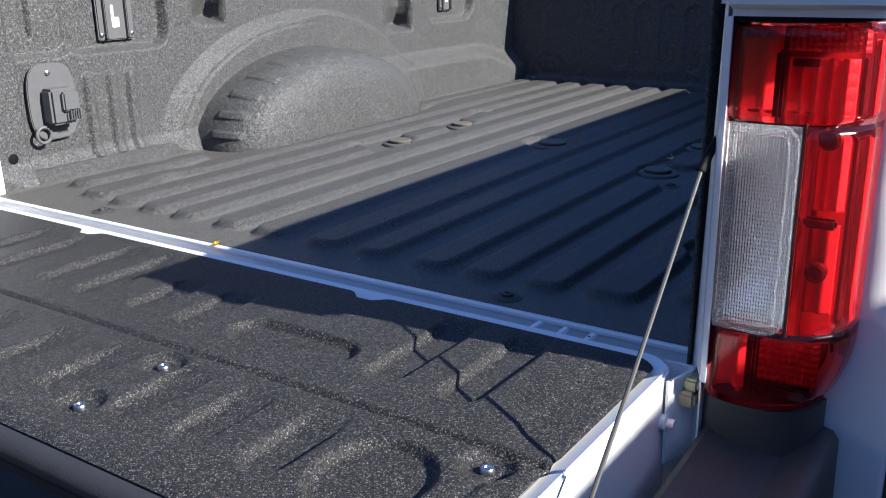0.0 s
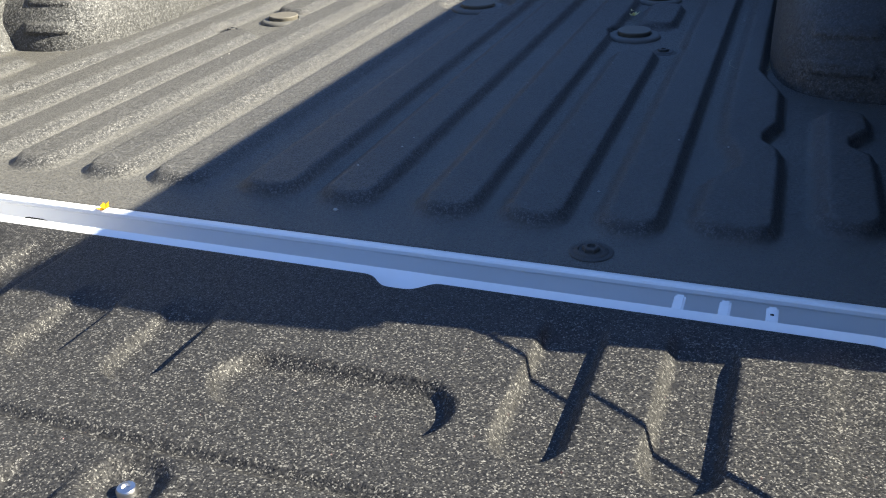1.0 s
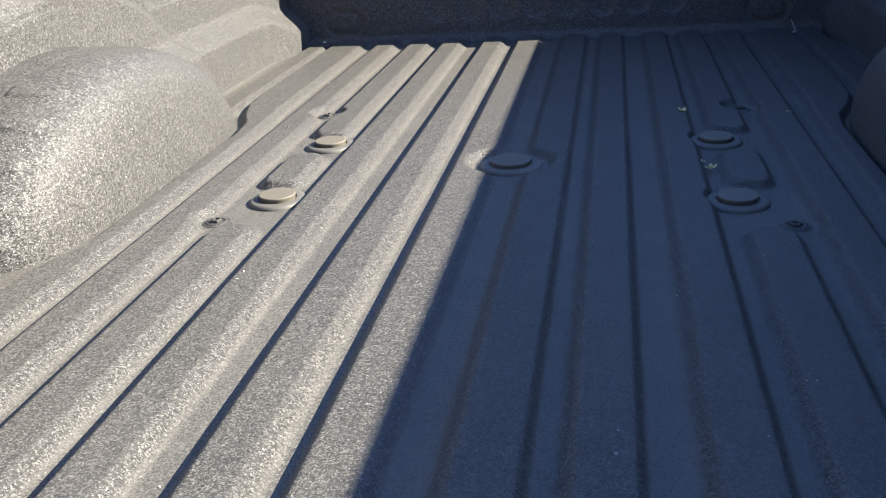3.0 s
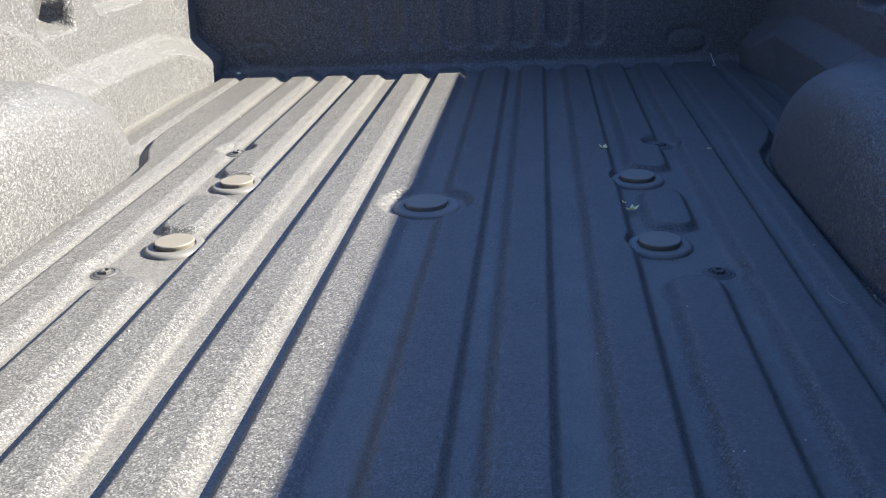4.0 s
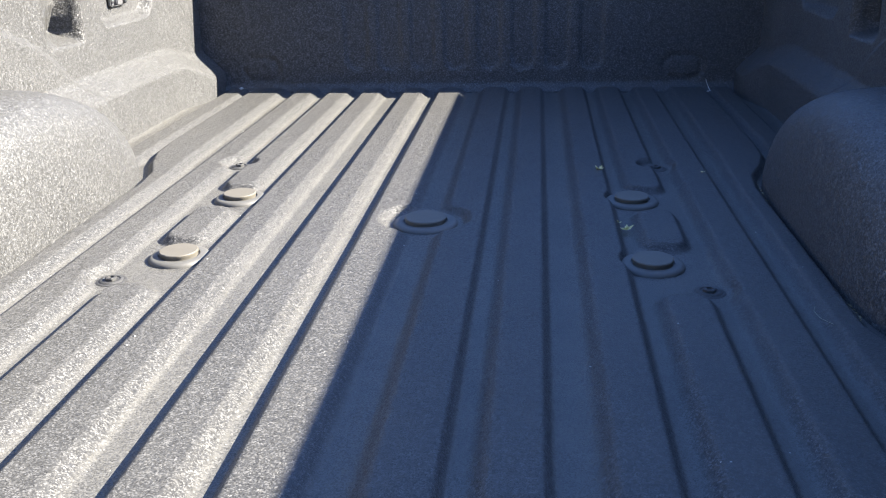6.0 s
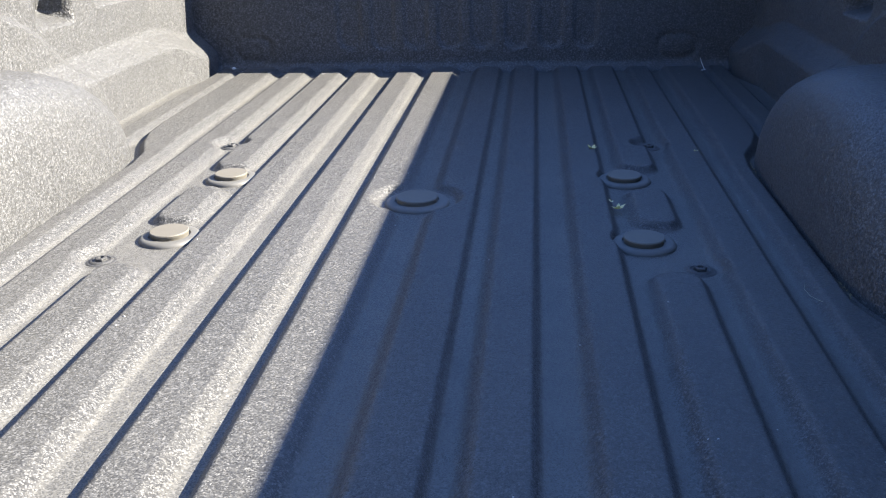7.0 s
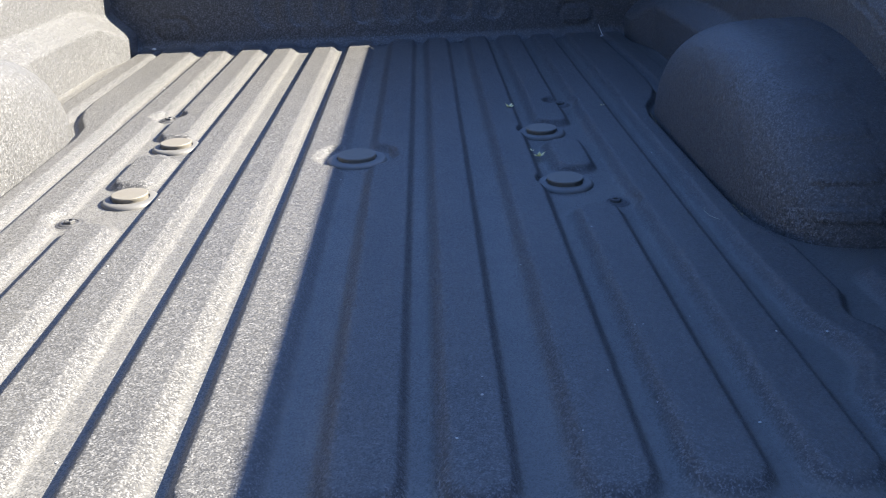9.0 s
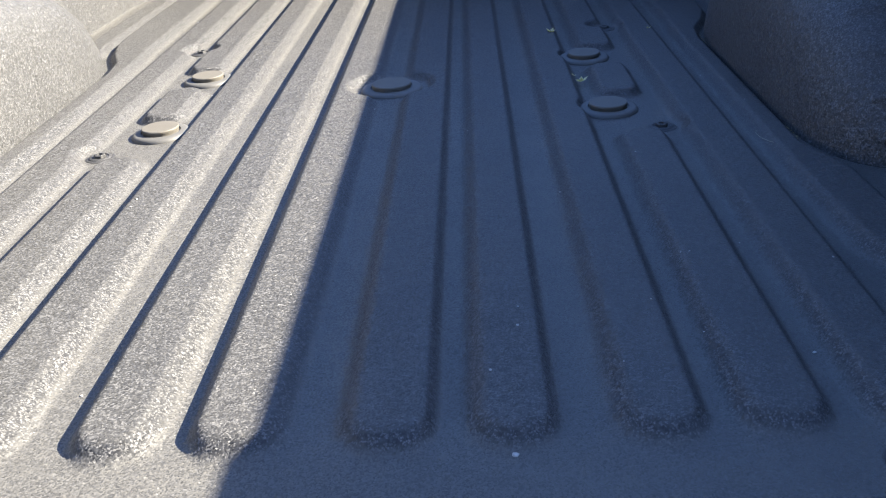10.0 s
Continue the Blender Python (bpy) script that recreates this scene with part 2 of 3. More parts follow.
# inner edge and outer edge of the flat top, runs along the bed; an edge that wanders is given as (place along the bed, edge)
PINCH_IN = [(0.16, 0.570), (0.24, 0.574), (0.29, 0.600), (0.33, 0.600), (0.40, 0.576), (0.6, 0.570), (1.40, 0.572), (1.48, 0.578)]
PINCH_OUT = [(0.30, 0.634), (0.355, 0.630), (0.385, 0.611), (0.41, 0.611), (0.455, 0.626), (0.60, 0.624), (0.70, 0.592), (1.30, 0.592), (1.38, 0.602), (1.46, 0.634), (1.54, 0.655), (1.64, 0.662)]
SIDE_OUT = [(0.30, 0.737), (0.36, 0.735), (0.385, 0.712), (0.41, 0.712), (0.45, 0.734)]
RIDGES = [
    (0.041, 0.094, [(0.099, 2.6)]),
    (0.150, 0.196, [(0.099, 2.6)]),
    (0.273, 0.318, [(0.100, 2.6)]),
    (0.370, 0.419, [(0.103, 0.786), (0.992, 1.155), (1.300, 2.6)]),
    (0.475, 0.520, [(0.106, 2.6)]),
    (PINCH_IN, PINCH_OUT, [(0.121, 2.6)]),
    (0.695, SIDE_OUT, [(0.16, 0.52), (1.47, 2.6)]),
]


def edge(e, y):
    return np.interp(y, *zip(*e)) if isinstance(e, list) else np.full_like(y, e)


def rib(ax, y, lo, hi, y0, y1):
    """A pressed rib with a flat top: its inner flank is broader than the outer one, its ends run out softly."""
    r = np.minimum(0.020, (hi - lo) / 2)
    inward, outward = lo + r - ax, ax - (hi - r)
    dx = np.maximum(np.maximum(inward, outward), 0)
    dy = np.maximum(np.maximum(y0 + r - y, y - (y1 - r)), 0)
    far = np.hypot(dx, dy) + 1e-9
    side = np.where(inward > outward, 0.028, 0.0155)
    soft = np.hypot(dx * side, dy * 0.022) / far
    return 1 - step(0, 1, (far - r) / np.maximum(soft, 1e-6))


def floor_height(x, y):
    h = np.zeros_like(x)
    ax = np.abs(x - 0.008 + 0.003 * y)
    for lo, hi, runs in RIDGES:
        for y0, y1 in runs:
            h = np.maximum(h, rib(ax, y, edge(lo, y), edge(hi, y), y0, y1))
    for bx, by in BOLTS:
        h *= step(0.026, 0.044, np.hypot(x - bx, y - by))
    for bx, by in PUCKS:
        h *= np.where(ax < 0.352, step(0.043, 0.051, np.hypot(x - bx, y - by)), step(0.050, 0.064, np.hypot(x - bx, y - by)))
    h *= step(0.062, 0.084, np.hypot(x - GOOSE[0], y - GOOSE[1]))
    # the rolled sheet is never quite flat
    wave = 0.0006 * np.sin(3.1 * x + 1.7 * y) * np.sin(2.3 * y - 4.1 * x)
    # fillet up to the side walls
    return x, y, RIDGE * h + wave + 0.03 * step(0.775, 0.83, ax) ** 1.5


fx = np.linspace(-0.84, 0.84, 601)
fy = np.linspace(0.0115, FLOOR_END + 0.02, 430)
sheet("bed_floor", fx, fy, floor_height, LINER, truck, "black sprayed liner over a ribbed bed floor, dusty", 0.004)


def wall_depth(y, z):
    """How far the side wall stands in from its outermost plane."""
    d = np.zeros_like(y)
    drop = step(2.06, 2.26, y)
    d += (0.052 + 0.012 * drop) * (1 - step(0.112 - 0.060 * drop, 0.172 - 0.035 * drop, z)) * step(1.30, 1.42, y)
    d += 0.030 * (1 - step(0.0, 0.06, z)) * (1 - step(0.9, 1.1, y)) * step(0.01, 0.10, y)
    # corner column by the bulkhead
    d += 0.024 * step(2.03, 2.26, y)
    # rear post
    d += 0.028 * (1 - step(0.118, 0.124, y)) + 0.036 * (1 - step(-0.030, 0.050, y))
    # arch round the wheelhouse
    e = np.hypot((y - 1.075) / 0.555, z / 0.333)
    rear = 1 - step(1.02, 1.20, y)
    d += (0.010 + 0.012 * rear) * (1 - np.clip((e - (0.995 - 0.058 * rear)) / (0.040 + 0.058 * rear), 0, 1)) + 0.004 * rear * (1 - step(0.895, 0.915, e))
    # upper bays
    bay = np.maximum(slot(y, z, 0.282, 0.555, 0.292, 0.80, 0.020, 0.03), 0.72 * slot(y, z, 0.120, 0.275, 0.292, 0.80, 0.020, 0.03))
    d -= 0.014 * slot(y, z, 0.180, 0.192, 0.325, 0.80, 0.006, 0.006)
    bay2 = slot(y, z, 1.76, 2.04, 0.282, 0.80, 0.024, 0.04)
    d -= 0.030 * np.maximum(bay, bay2)
    for y0, y1, zb in ((0.64, 0.772, 0.325), (1.47, 1.655, 0.250)):
        d -= (0.090 - 0.40 * np.clip(z - zb, 0, 0.08)) * step(zb - 0.010, zb + 0.022, z) * step(y0, y1 - 0.010, y) * (1 - step(y1 - 0.008, y1, y))
    # pressed ribs
    for yc in (0.312, 0.378, 0.434):
        d += 0.013 * slot(y, z, yc - 0.007, yc + 0.007, 0.035, 0.225, 0.012)
    d += 0.010 * step(0.46, 0.50, z)
    return d


wy = np.linspace(-0.035, FLOOR_END + 0.01, 570)
wz = np.linspace(-0.005, 0.535, 190)
for side in (-1, 1):
    sheet("bed_side_wall", wy, wz, lambda y, z: (side * (0.842 - wall_depth(y, z)), y, z), LINER_WALL, truck, "liner-coated pressed side wall", 0.003, side > 0)


def bulkhead(x, z):
    d = np.zeros_like(x)
    for k in range(8):
        xc = -0.345 + k * 0.0985
        d += 0.0065 * slot(x, z, xc - 0.026, xc + 0.026, 0.075, 0.30, 0.014)
    for xc in (-0.642, 0.606):
        e = slot(x, z, xc - 0.055, xc + 0.055, 0.035, 0.105, 0.012)
        d += 0.0035 * (e - slot(x, z, xc - 0.040, xc + 0.040, 0.050, 0.090, 0.012))
    d -= 0.02 * (1 - step(0.0, 0.03, z))
    d += 0.012 * step(0.42, 0.46, z)
    return x, FLOOR_END + d, z


sheet("bulkhead", np.linspace(-0.84, 0.84, 330), np.linspace(-0.005, 0.535, 90), bulkhead, LINER_WALL, truck, "liner-coated ribbed front bulkhead in shade", 0.003)


def wheelhouse(side):
    """A half-round hump against the side wall with a softly rounded inner edge and cast bars on its rear shoulder."""
    yc, ry, rz, depth = 1.031, 0.430, 0.241, 0.236
    u = np.linspace(0, math.pi, 240)
    v = np.linspace(0, 1, 90)

    def put(a, t):
        # t runs from the wall to the middle of the inner face
        w = 1 - (1 - t) ** 2.4
        x_in = depth * w
        box_y = np.where(np.cos(a) > 0, 4.5, 5.0)
        flat_y = np.clip(1 - w ** box_y, 0, 1) ** (1 / box_y)
        flat_z = np.clip(1 - w ** 4.5, 0, 1) ** (1 / 4.5)
        cy, cz = np.cos(a), np.sin(a)
        p = 2.0
        rad = (np.abs(cy) ** p + np.abs(cz) ** p) ** (-1 / p)
        bars = np.zeros_like(a)
        for ac in (0.20, 0.42, 0.66, 0.90, 1.14):
            bars = np.maximum(bars, band(a, ac - 0.034, ac + 0.034, 0.012) * band(x_in, 0.090, 0.172, 0.006))
        bars = np.maximum(bars, band(a, 1.46, 1.72, 0.05) * band(x_in, 0.045, 0.080, 0.02))
        lift = 1 + (0.014 if side < 0 else 0.009) * bars
        yy = yc - ry * cy * rad * flat_y * lift
        zz = -0.004 + rz * cz * rad * flat_z * lift
        return side * (0.845 - x_in), yy, zz

    return sheet("wheelhouse", u, v, put, LINER_WALL, truck, "rounded liner-coated wheelhouse hump with pressed bars", 0.0, side < 0)


wheelhouse(-1)
wheelhouse(1)


# ---- hitch pucks and floor bolts ----
def puck(x, y, r_flange, r_cap, mat):
    bm = bmesh.new()
    lathe(bm, [(r_flange, -0.003), (r_flange, 0.002), (r_flange * 0.95, 0.0055), (r_flange * 0.86, 0.0068), (r_flange * 0.68, 0.0070), (r_flange * 0.665, 0.0050)], 40, (x, y, 0))
    f = part("hitch_puck", bm, FLANGE, truck, "round hitch mount cover")
    bm = bmesh.new()
    lathe(bm, [(r_cap * 0.97, 0.003), (r_cap * 0.97, 0.0090), (r_cap, 0.0102), (r_cap, 0.0132), (r_cap * 0.96, 0.0145), (r_cap * 0.5, 0.0148)], 40, (x, y, 0))
    part("cap", bm, mat, f)


for px, py in PUCKS:
    puck(px, py, 0.0480, 0.0305, CAP)
puck(*GOOSE, 0.056, 0.036, CAP)


def bolt(x, y):
    bm = bmesh.new()
    lathe(bm, [(0.0225, -0.002), (0.0225, 0.0004), (0.021, 0.0012), (0.018, 0.0012), (0.0165, 0.0028), (0.0135, 0.0032), (0.0125, 0.0022)], 28, (x, y, 0))
    b = part("floor_bolt", bm, BOLT_GREY, truck, "recessed dark bed bolt with stepped washer")
    bm = bmesh.new()
    lathe(bm, [(0.0095, 0.002), (0.0092, 0.0058), (0.008, 0.0068), (0.005, 0.0068), (0.0045, 0.0040)], 6, (x, y, 0))
    part("bolt_head", bm, BOLT_GREY, b)


for bx, by in BOLTS:
    bolt(bx, by)


# ---- rear sill ----
def profile(name, pts, x0, x1, mat, parent, label=""):
    """A section in (y, z) drawn out along x."""
    bm = bmesh.new()
    prism(bm, [(x0, y, z) for y, z in pts], (x1 - x0, 0, 0))
    return part(name, bm, mat, parent, label)


sill = profile("rear_sill", [(0.045, -0.30), (0.045, -0.0065), (0.008, -0.0065), (0.008, 0.0015), (0.006, 0.0025), (-0.0015, 0.0022), (-0.0030, 0.0005), (-0.0026, -0.0035), (0.004, -0.0065), (0.0095, -0.012), (0.0130, -0.078), (-0.010, -0.090), (-0.046, -0.092), (-0.052, -0.10), (-0.058, -0.30)], -0.822, 0.822, WHITE, truck, "white painted rear sill of the bed")
# dark solids on the sill face: the holes' shade is put into their colour
for cx in (-0.203, -0.60):
    bm = bmesh.new()
    pts = [(cx - 0.024, 0.0115, -0.060), (cx - 0.0245, 0.0115, -0.034), (cx - 0.021, 0.0112, -0.0285), (cx - 0.014, 0.0112, -0.027), (cx + 0.006, 0.0112, -0.0275)]
    pts += [(cx + 0.006 + 0.022 * math.sin(a), 0.0112, -0.0475 + 0.020 * math.cos(a)) for a in np.linspace(0.3, math.pi / 2, 8)] + [(cx + 0.028, 0.0115, -0.060)]
    prism(bm, pts, (0, -0.0012, 0))
    part("drain_slot", bm, RUBBER, sill)

# ---- tailgate ----
gate = new("tailgate")
gate.parent = truck
gate.location.x = -0.008
gate["label"] = "lowered white tailgate with black sprayed liner on its inner face"
GATE_Z, GATE_IN, GATE_OUT, GATE_HALF = 0.014, -0.060, -0.622, 0.772


def gate_recess(x, y):
    r = np.zeros_like(x)
    rows = [(-0.290, -0.085, (-0.405, -0.300, -0.172, -0.075, 0.048, 0.150, 0.482, 0.586)), (-0.512, -0.378, (-0.50, -0.40, -0.30, -0.17, -0.06, 0.060, 0.172, 0.298, 0.398, 0.502))]
    for y0, y1, lefts in rows:
        for x0 in lefts:
            r = np.maximum(r, slot(x, y, x0 + 0.008, x0 + 0.046, y0, y1, 0.011) * ((1 - step(-0.235, -0.165, y)) if y1 > -0.2 and 0.0 < x0 < 0.4 else 1 - step(-0.150, -0.092, y) if y1 > -0.2 else 1 - step(-0.450, -0.372, y)))
    for x0, x1, y0, y1 in ((0.258, 0.440, -0.292, -0.238), (-0.60, -0.46, -0.292, -0.238), (0.585, 0.685, -0.52, -0.405)):
        r = np.maximum(r, slot(x, y, x0, x1, y0, y1, 0.012))
    r = np.maximum(r, 0.22 * slot(x, y, 0.722, 0.90, -0.335, -0.105, 0.022, 0.02))
    for sx, sy in SCREWS:
        r = np.maximum(r, 1 - step(0.016, 0.034, np.hypot(x - sx, y - sy)))
    return r


SCREWS = [(0.264, -0.398), (0.267, -0.516), (0.716, -0.388), (-0.264, -0.398), (-0.267, -0.516), (-0.716, -0.388)]


def gate_skin(x, y):
    z = GATE_Z - 0.0105 * gate_recess(x, y)
    line = -0.362 + 0.004 * np.cos(x * 2.0)
    z = z - 0.0065 * np.exp(-((y - line) / 0.0045) ** 2)
    z = z - 0.004 * np.exp(-((x - 0.755 + 0.03 * step(-0.36, -0.40, y)) / 0.005) ** 2) * (1 - step(-0.36, -0.35, y))
    z = z - 0.006 * step(-0.555, -0.592, y) ** 2
    return x, y, z


def gate_edge(x):
    """The coat's masked edge, with two bulges of bare paint."""
    e = np.full_like(x, -0.080)
    for c in (0.335, -0.312):
        e = e - 0.018 * np.exp(-(((x - c) / 0.026) ** 4))
    k = np.clip(np.abs(x) - 0.735, 0, 0.037)
    return e - (0.038 - np.sqrt(0.038 ** 2 - k ** 2))


def gate_coat(x, v):
    inner = gate_edge(x)
    y = inner + (GATE_OUT + 0.035 - inner) * v
    a, b, z = gate_skin(x, y)
    edge = np.minimum(1, np.minimum((GATE_HALF - 0.004 - np.abs(x)) / 0.006, v / 0.006))
    return a, b, z + 0.0022 * np.clip(edge, -0.5, 1)


sheet("coat", np.linspace(-GATE_HALF + 0.004, GATE_HALF - 0.004, 520), np.linspace(0, 1, 180), gate_coat, LINER_GATE, gate, "black pebbly sprayed coat with pale specks", 0.0, True)
bm = bmesh.new()
# white shell: rounded corners at the hinge edge, hollowed under the coat
side_x, r = GATE_HALF + 0.014, 0.045
plan = [(side_x, -0.575)] + [(side_x - r + r * math.cos(a), GATE_IN - r + r * math.sin(a)) for a in np.linspace(0, math.pi / 2, 9)]
plan = plan + [(-x, y) for x, y in plan[::-1]]
prism(bm, [(x, y, -0.140) for x, y in plan], (0, 0, 0.140 + GATE_Z - 0.0005), 0.0035)
for v in bm.verts:
    if v.co.z < -0.1 and v.co.y < -0.5:
        v.co.y += 0.105
bm.faces.ensure_lookup_table()
top = max((f for f in bm.faces if f.calc_center_median().z > 0), key=lambda f: f.calc_area())
bmesh.ops.inset_individual(bm, faces=[top], thickness=0.030, depth=0.0)
bmesh.ops.translate(bm, verts=list(top.verts), vec=(0, 0, -0.014))
part("shell", bm, WHITE, gate, "white painted tailgate shell")
# three small hooks reach from the shell over the gap to the sill
for cx in (0.583, 0.622, 0.661):
    bm = bmesh.new()
    box(bm, cx - 0.0050, cx + 0.0050, -0.066, -0.031, 0.0050, 0.0105, 0.0018)
    hook = part("hook", bm, WHITE, gate)
# dark block in place of the hook's small hole, its shade in the colour
bm = bmesh.new()
box(bm, 0.6595, 0.6625, -0.0480, -0.0455, 0.0100, 0.0112, 0.0004, 1)
part("dimple", bm, RUBBER, hook)
profile("top_moulding", [(-0.570, 0.0085), (-0.586, 0.0090), (-0.597, 0.0030), (-0.604, -0.0060), (-0.605, -0.0140), (-0.601, -0.0230), (-0.588, -0.0310), (-0.550, -0.050), (-0.535, -0.050), (-0.560, -0.004)], -0.785, 0.785, TRIM_PLASTIC, gate, "black plastic moulding on the tailgate's outer edge")
for sx, sy in SCREWS:
    bm = bmesh.new()
    lathe(bm, [(0.0075, 0.005), (0.0075, 0.0085), (0.0062, 0.0105), (0.003, 0.0112), (0.002, 0.0095)], 20, (sx, sy, 0.001))
    part("screw", bm, STEEL, gate, "bright steel screw")
for side in (-1, 1):
    bm = bmesh.new()
    x = side * 0.800
    lathe(bm, [(0.010, 0.0), (0.010, 0.010), (0.006, 0.012), (0.006, 0.020)], 18, (side * 0.782, -0.112, -0.045), Matrix.Rotation(side * math.pi / 2, 4, "Y"))
    part("hinge_pin", bm, WHITE, gate)

# hinge cups between the shell and the rear posts
for side in (-1, 1):
    bm = bmesh.new()
    prism(bm, [(side * x, y, -0.10) for x, y in ((0.758, -0.056), (0.797, -0.056), (0.797, -0.072), (0.784, -0.112), (0.781, -0.112), (0.793, -0.071), (0.793, -0.059), (0.758, -0.059))], (0, 0, 0.108), 0.001)
    part("hinge_cup", bm, WHITE, truck, "white painted hinge cup at the end of the sill")

# ---- posts, outer body, bumper ----
for side in (-1, 1):
    bm = bmesh.new()
    pts = [(side * 0.783, 0.03), (side * 0.781, -0.002), (side * 0.782, -0.028), (side * 0.788, -0.037), (side * 0.8065, -0.041), (side * 0.8110, -0.086), (side * 0.8136, -0.088), (side * 0.8136, 0.03)]
    prism(bm, [(px, py, -0.25) for px, py in pts], (0, 0, 0.262))
    # above the latch its face runs on to the edge of the lamp
    face = [(0.783, 0.03), (0.781, -0.002), (0.782, -0.026), (0.786, -0.034), (0.8105, -0.088), (0.8136, -0.090), (0.8136, 0.03)]
    prism(bm, [(side * px, py, 0.0125) for px, py in face], (0, 0, 0.4575))
    for v in bm.verts:
        if abs(v.co.x) < 0.80:
            v.co.x += side * 0.010 * max(0.0, (v.co.z - 0.1) / 0.37)
    post = part("rear_post", bm, WHITE, truck, "white painted rear post of the bed side")
    bm = bmesh.new()
    prism(bm, [(side * px, py, 0.010) for px, py in ((0.8105, -0.083), (0.8110, -0.090), (0.8150, -0.0980), (0.8215, -0.0995), (0.8215, -0.0965), (0.8165, -0.0945), (0.8138, -0.089), (0.8138, -0.083))], (0, 0, 0.404))
    part("flange", bm, WHITE, post)
    # body side: a rear-facing edge beside the lamp, rounded into the long flank; tight and flat below, full and round above
    def flank(u, z):
        full_x = 0.992 + 0.018 * band(z, 0.03, 0.16, 0.08) - 0.045 * np.clip((-0.02 - z) / 0.4, 0, 1) ** 1.5 - 0.030 * np.clip((z - 0.38) / 0.13, 0, 1) ** 2
        flat = 0.042 * band(z, -0.14, 0.055, 0.05)
        r = np.maximum(full_x - 0.958 - flat, 0.006)
        bend = np.clip(u - 1, 0, 1) * math.pi / 2
        x = np.where(u < 1, 0.915 + (0.043 + flat) * np.clip(u, 0, 1), 0.958 + flat + r * np.sin(bend))
        y = -0.006 + r * (1 - np.cos(bend)) + 2.30 * np.clip(u - 2, 0, 1)
        return side * x, y, z

    sheet("outer_side", np.concatenate([np.linspace(0, 1, 5), np.linspace(1.08, 2, 12), np.linspace(2.05, 3, 24)]), np.linspace(-0.42, 0.508, 48), flank, WHITE, truck, "white painted outer bed side", 0.002, side < 0)
    bm = bmesh.new()
    cap = [(0.845, 0.468), (0.845, 0.525), (0.790, 0.520), (0.774, 0.532), (0.790, 0.545), (0.93, 0.548), (0.962, 0.538), (0.967, 0.508), (0.866, 0.468)]
    prism(bm, [(side * x, -0.028, z) for x, z in cap], (0, 2.358, 0))
    part("rail_cap", bm, GREY_PLASTIC, truck, "black plastic cap along the bed rail")
    # corner cap over the lamp
    bm = bmesh.new()
    box(bm, min(side * 0.8065, side * 0.975), max(side * 0.8065, side * 0.975), -0.104, -0.0285, 0.414, 0.546, 0.012, 3)
    part("rear_corner", bm, WHITE, truck, "white painted corner above the tail lamp")
    bm = bmesh.new()
    box(bm, min(side * 0.776, side * 0.806), max(side * 0.776, side * 0.806), -0.103, -0.0285, 0.470, 0.5455, 0.006, 2)
    part("rail_end", bm, GREY_PLASTIC, truck, "black plastic end piece of the rail cap")

profile("bumper", [(-0.06, -0.23), (-0.20, -0.22), (-0.27, -0.235), (-0.29, -0.27), (-0.28, -0.40), (-0.20, -0.44), (-0.06, -0.44)], -0.80, 0.80, TRIM_PLASTIC, truck, "black rear bumper")
for side in (-1, 1):
    bm = bmesh.new()
    out = [(0.8145, -0.060), (0.816, -0.078), (0.824, -0.087), (0.845, -0.0905), (0.868, -0.091), (0.890, -0.0885), (0.906, -0.083), (0.918, -0.074), (0.928, -0.060), (0.935, -0.040), (0.938, -0.02), (0.84, 0.0)]
    prism(bm, [(side * px, py, -0.012) for px, py in out], (0, 0, -0.10))
    part("lamp_filler", bm, TRIM_PLASTIC, truck, "black plastic filler below the tail lamp")
    # bumper end: a swept pad with a raised rim
    bm = bmesh.new()
    rows = []
    for y, zi, z, xo, xi in ((-0.02, -0.045, -0.060, 0.956, 0.815), (-0.09, -0.050, -0.064, 0.958, 0.815), (-0.16, -0.056, -0.078, 0.954, 0.815), (-0.23, -0.064, -0.098, 0.940, 0.813), (-0.27, -0.078, -0.112, 0.916, 0.808), (-0.295, -0.110, -0.135, 0.890, 0.798), (-0.30, -0.18, -0.18, 0.88, 0.788), (-0.29, -0.40, -0.40, 0.88, 0.788)):
        rows.append([bm.verts.new((side * x, y, zz)) for x, zz in ((xi, zi - 0.20), (xi, zi - 0.014), (xi + 0.004, zi - 0.004), (xi + 0.012, zi), (xi + 0.03, zi - 0.006), (xo - 0.05, z - 0.004), (xo - 0.03, z + 0.009), (xo - 0.018, z + 0.013), (xo - 0.007, z + 0.010), (xo, z), (xo + 0.004, z - 0.20))])
    for a, b in zip(rows, rows[1:]):
        for k in range(len(a) - 1):
            bm.faces.new((a[k], a[k + 1], b[k + 1], b[k]))
    bm.faces.new(rows[0])
    bm.faces.new(rows[-1][::-1])
    part("bumper_end", bm, TRIM_PLASTIC, truck, "black plastic bumper end with a rounded rim")
    bm = bmesh.new()
    prism(bm, [(side * x, 0.002, z) for x, z in ((0.968, -0.16), (0.976, -0.10), (0.990, -0.068), (1.010, -0.050), (1.030, -0.044), (1.030, -0.34), (0.968, -0.34))], (0, 0.14, 0), 0.004)
    part("bumper_wrap", bm, TRIM_PLASTIC, truck, "black plastic end of the bumper round the body corner")

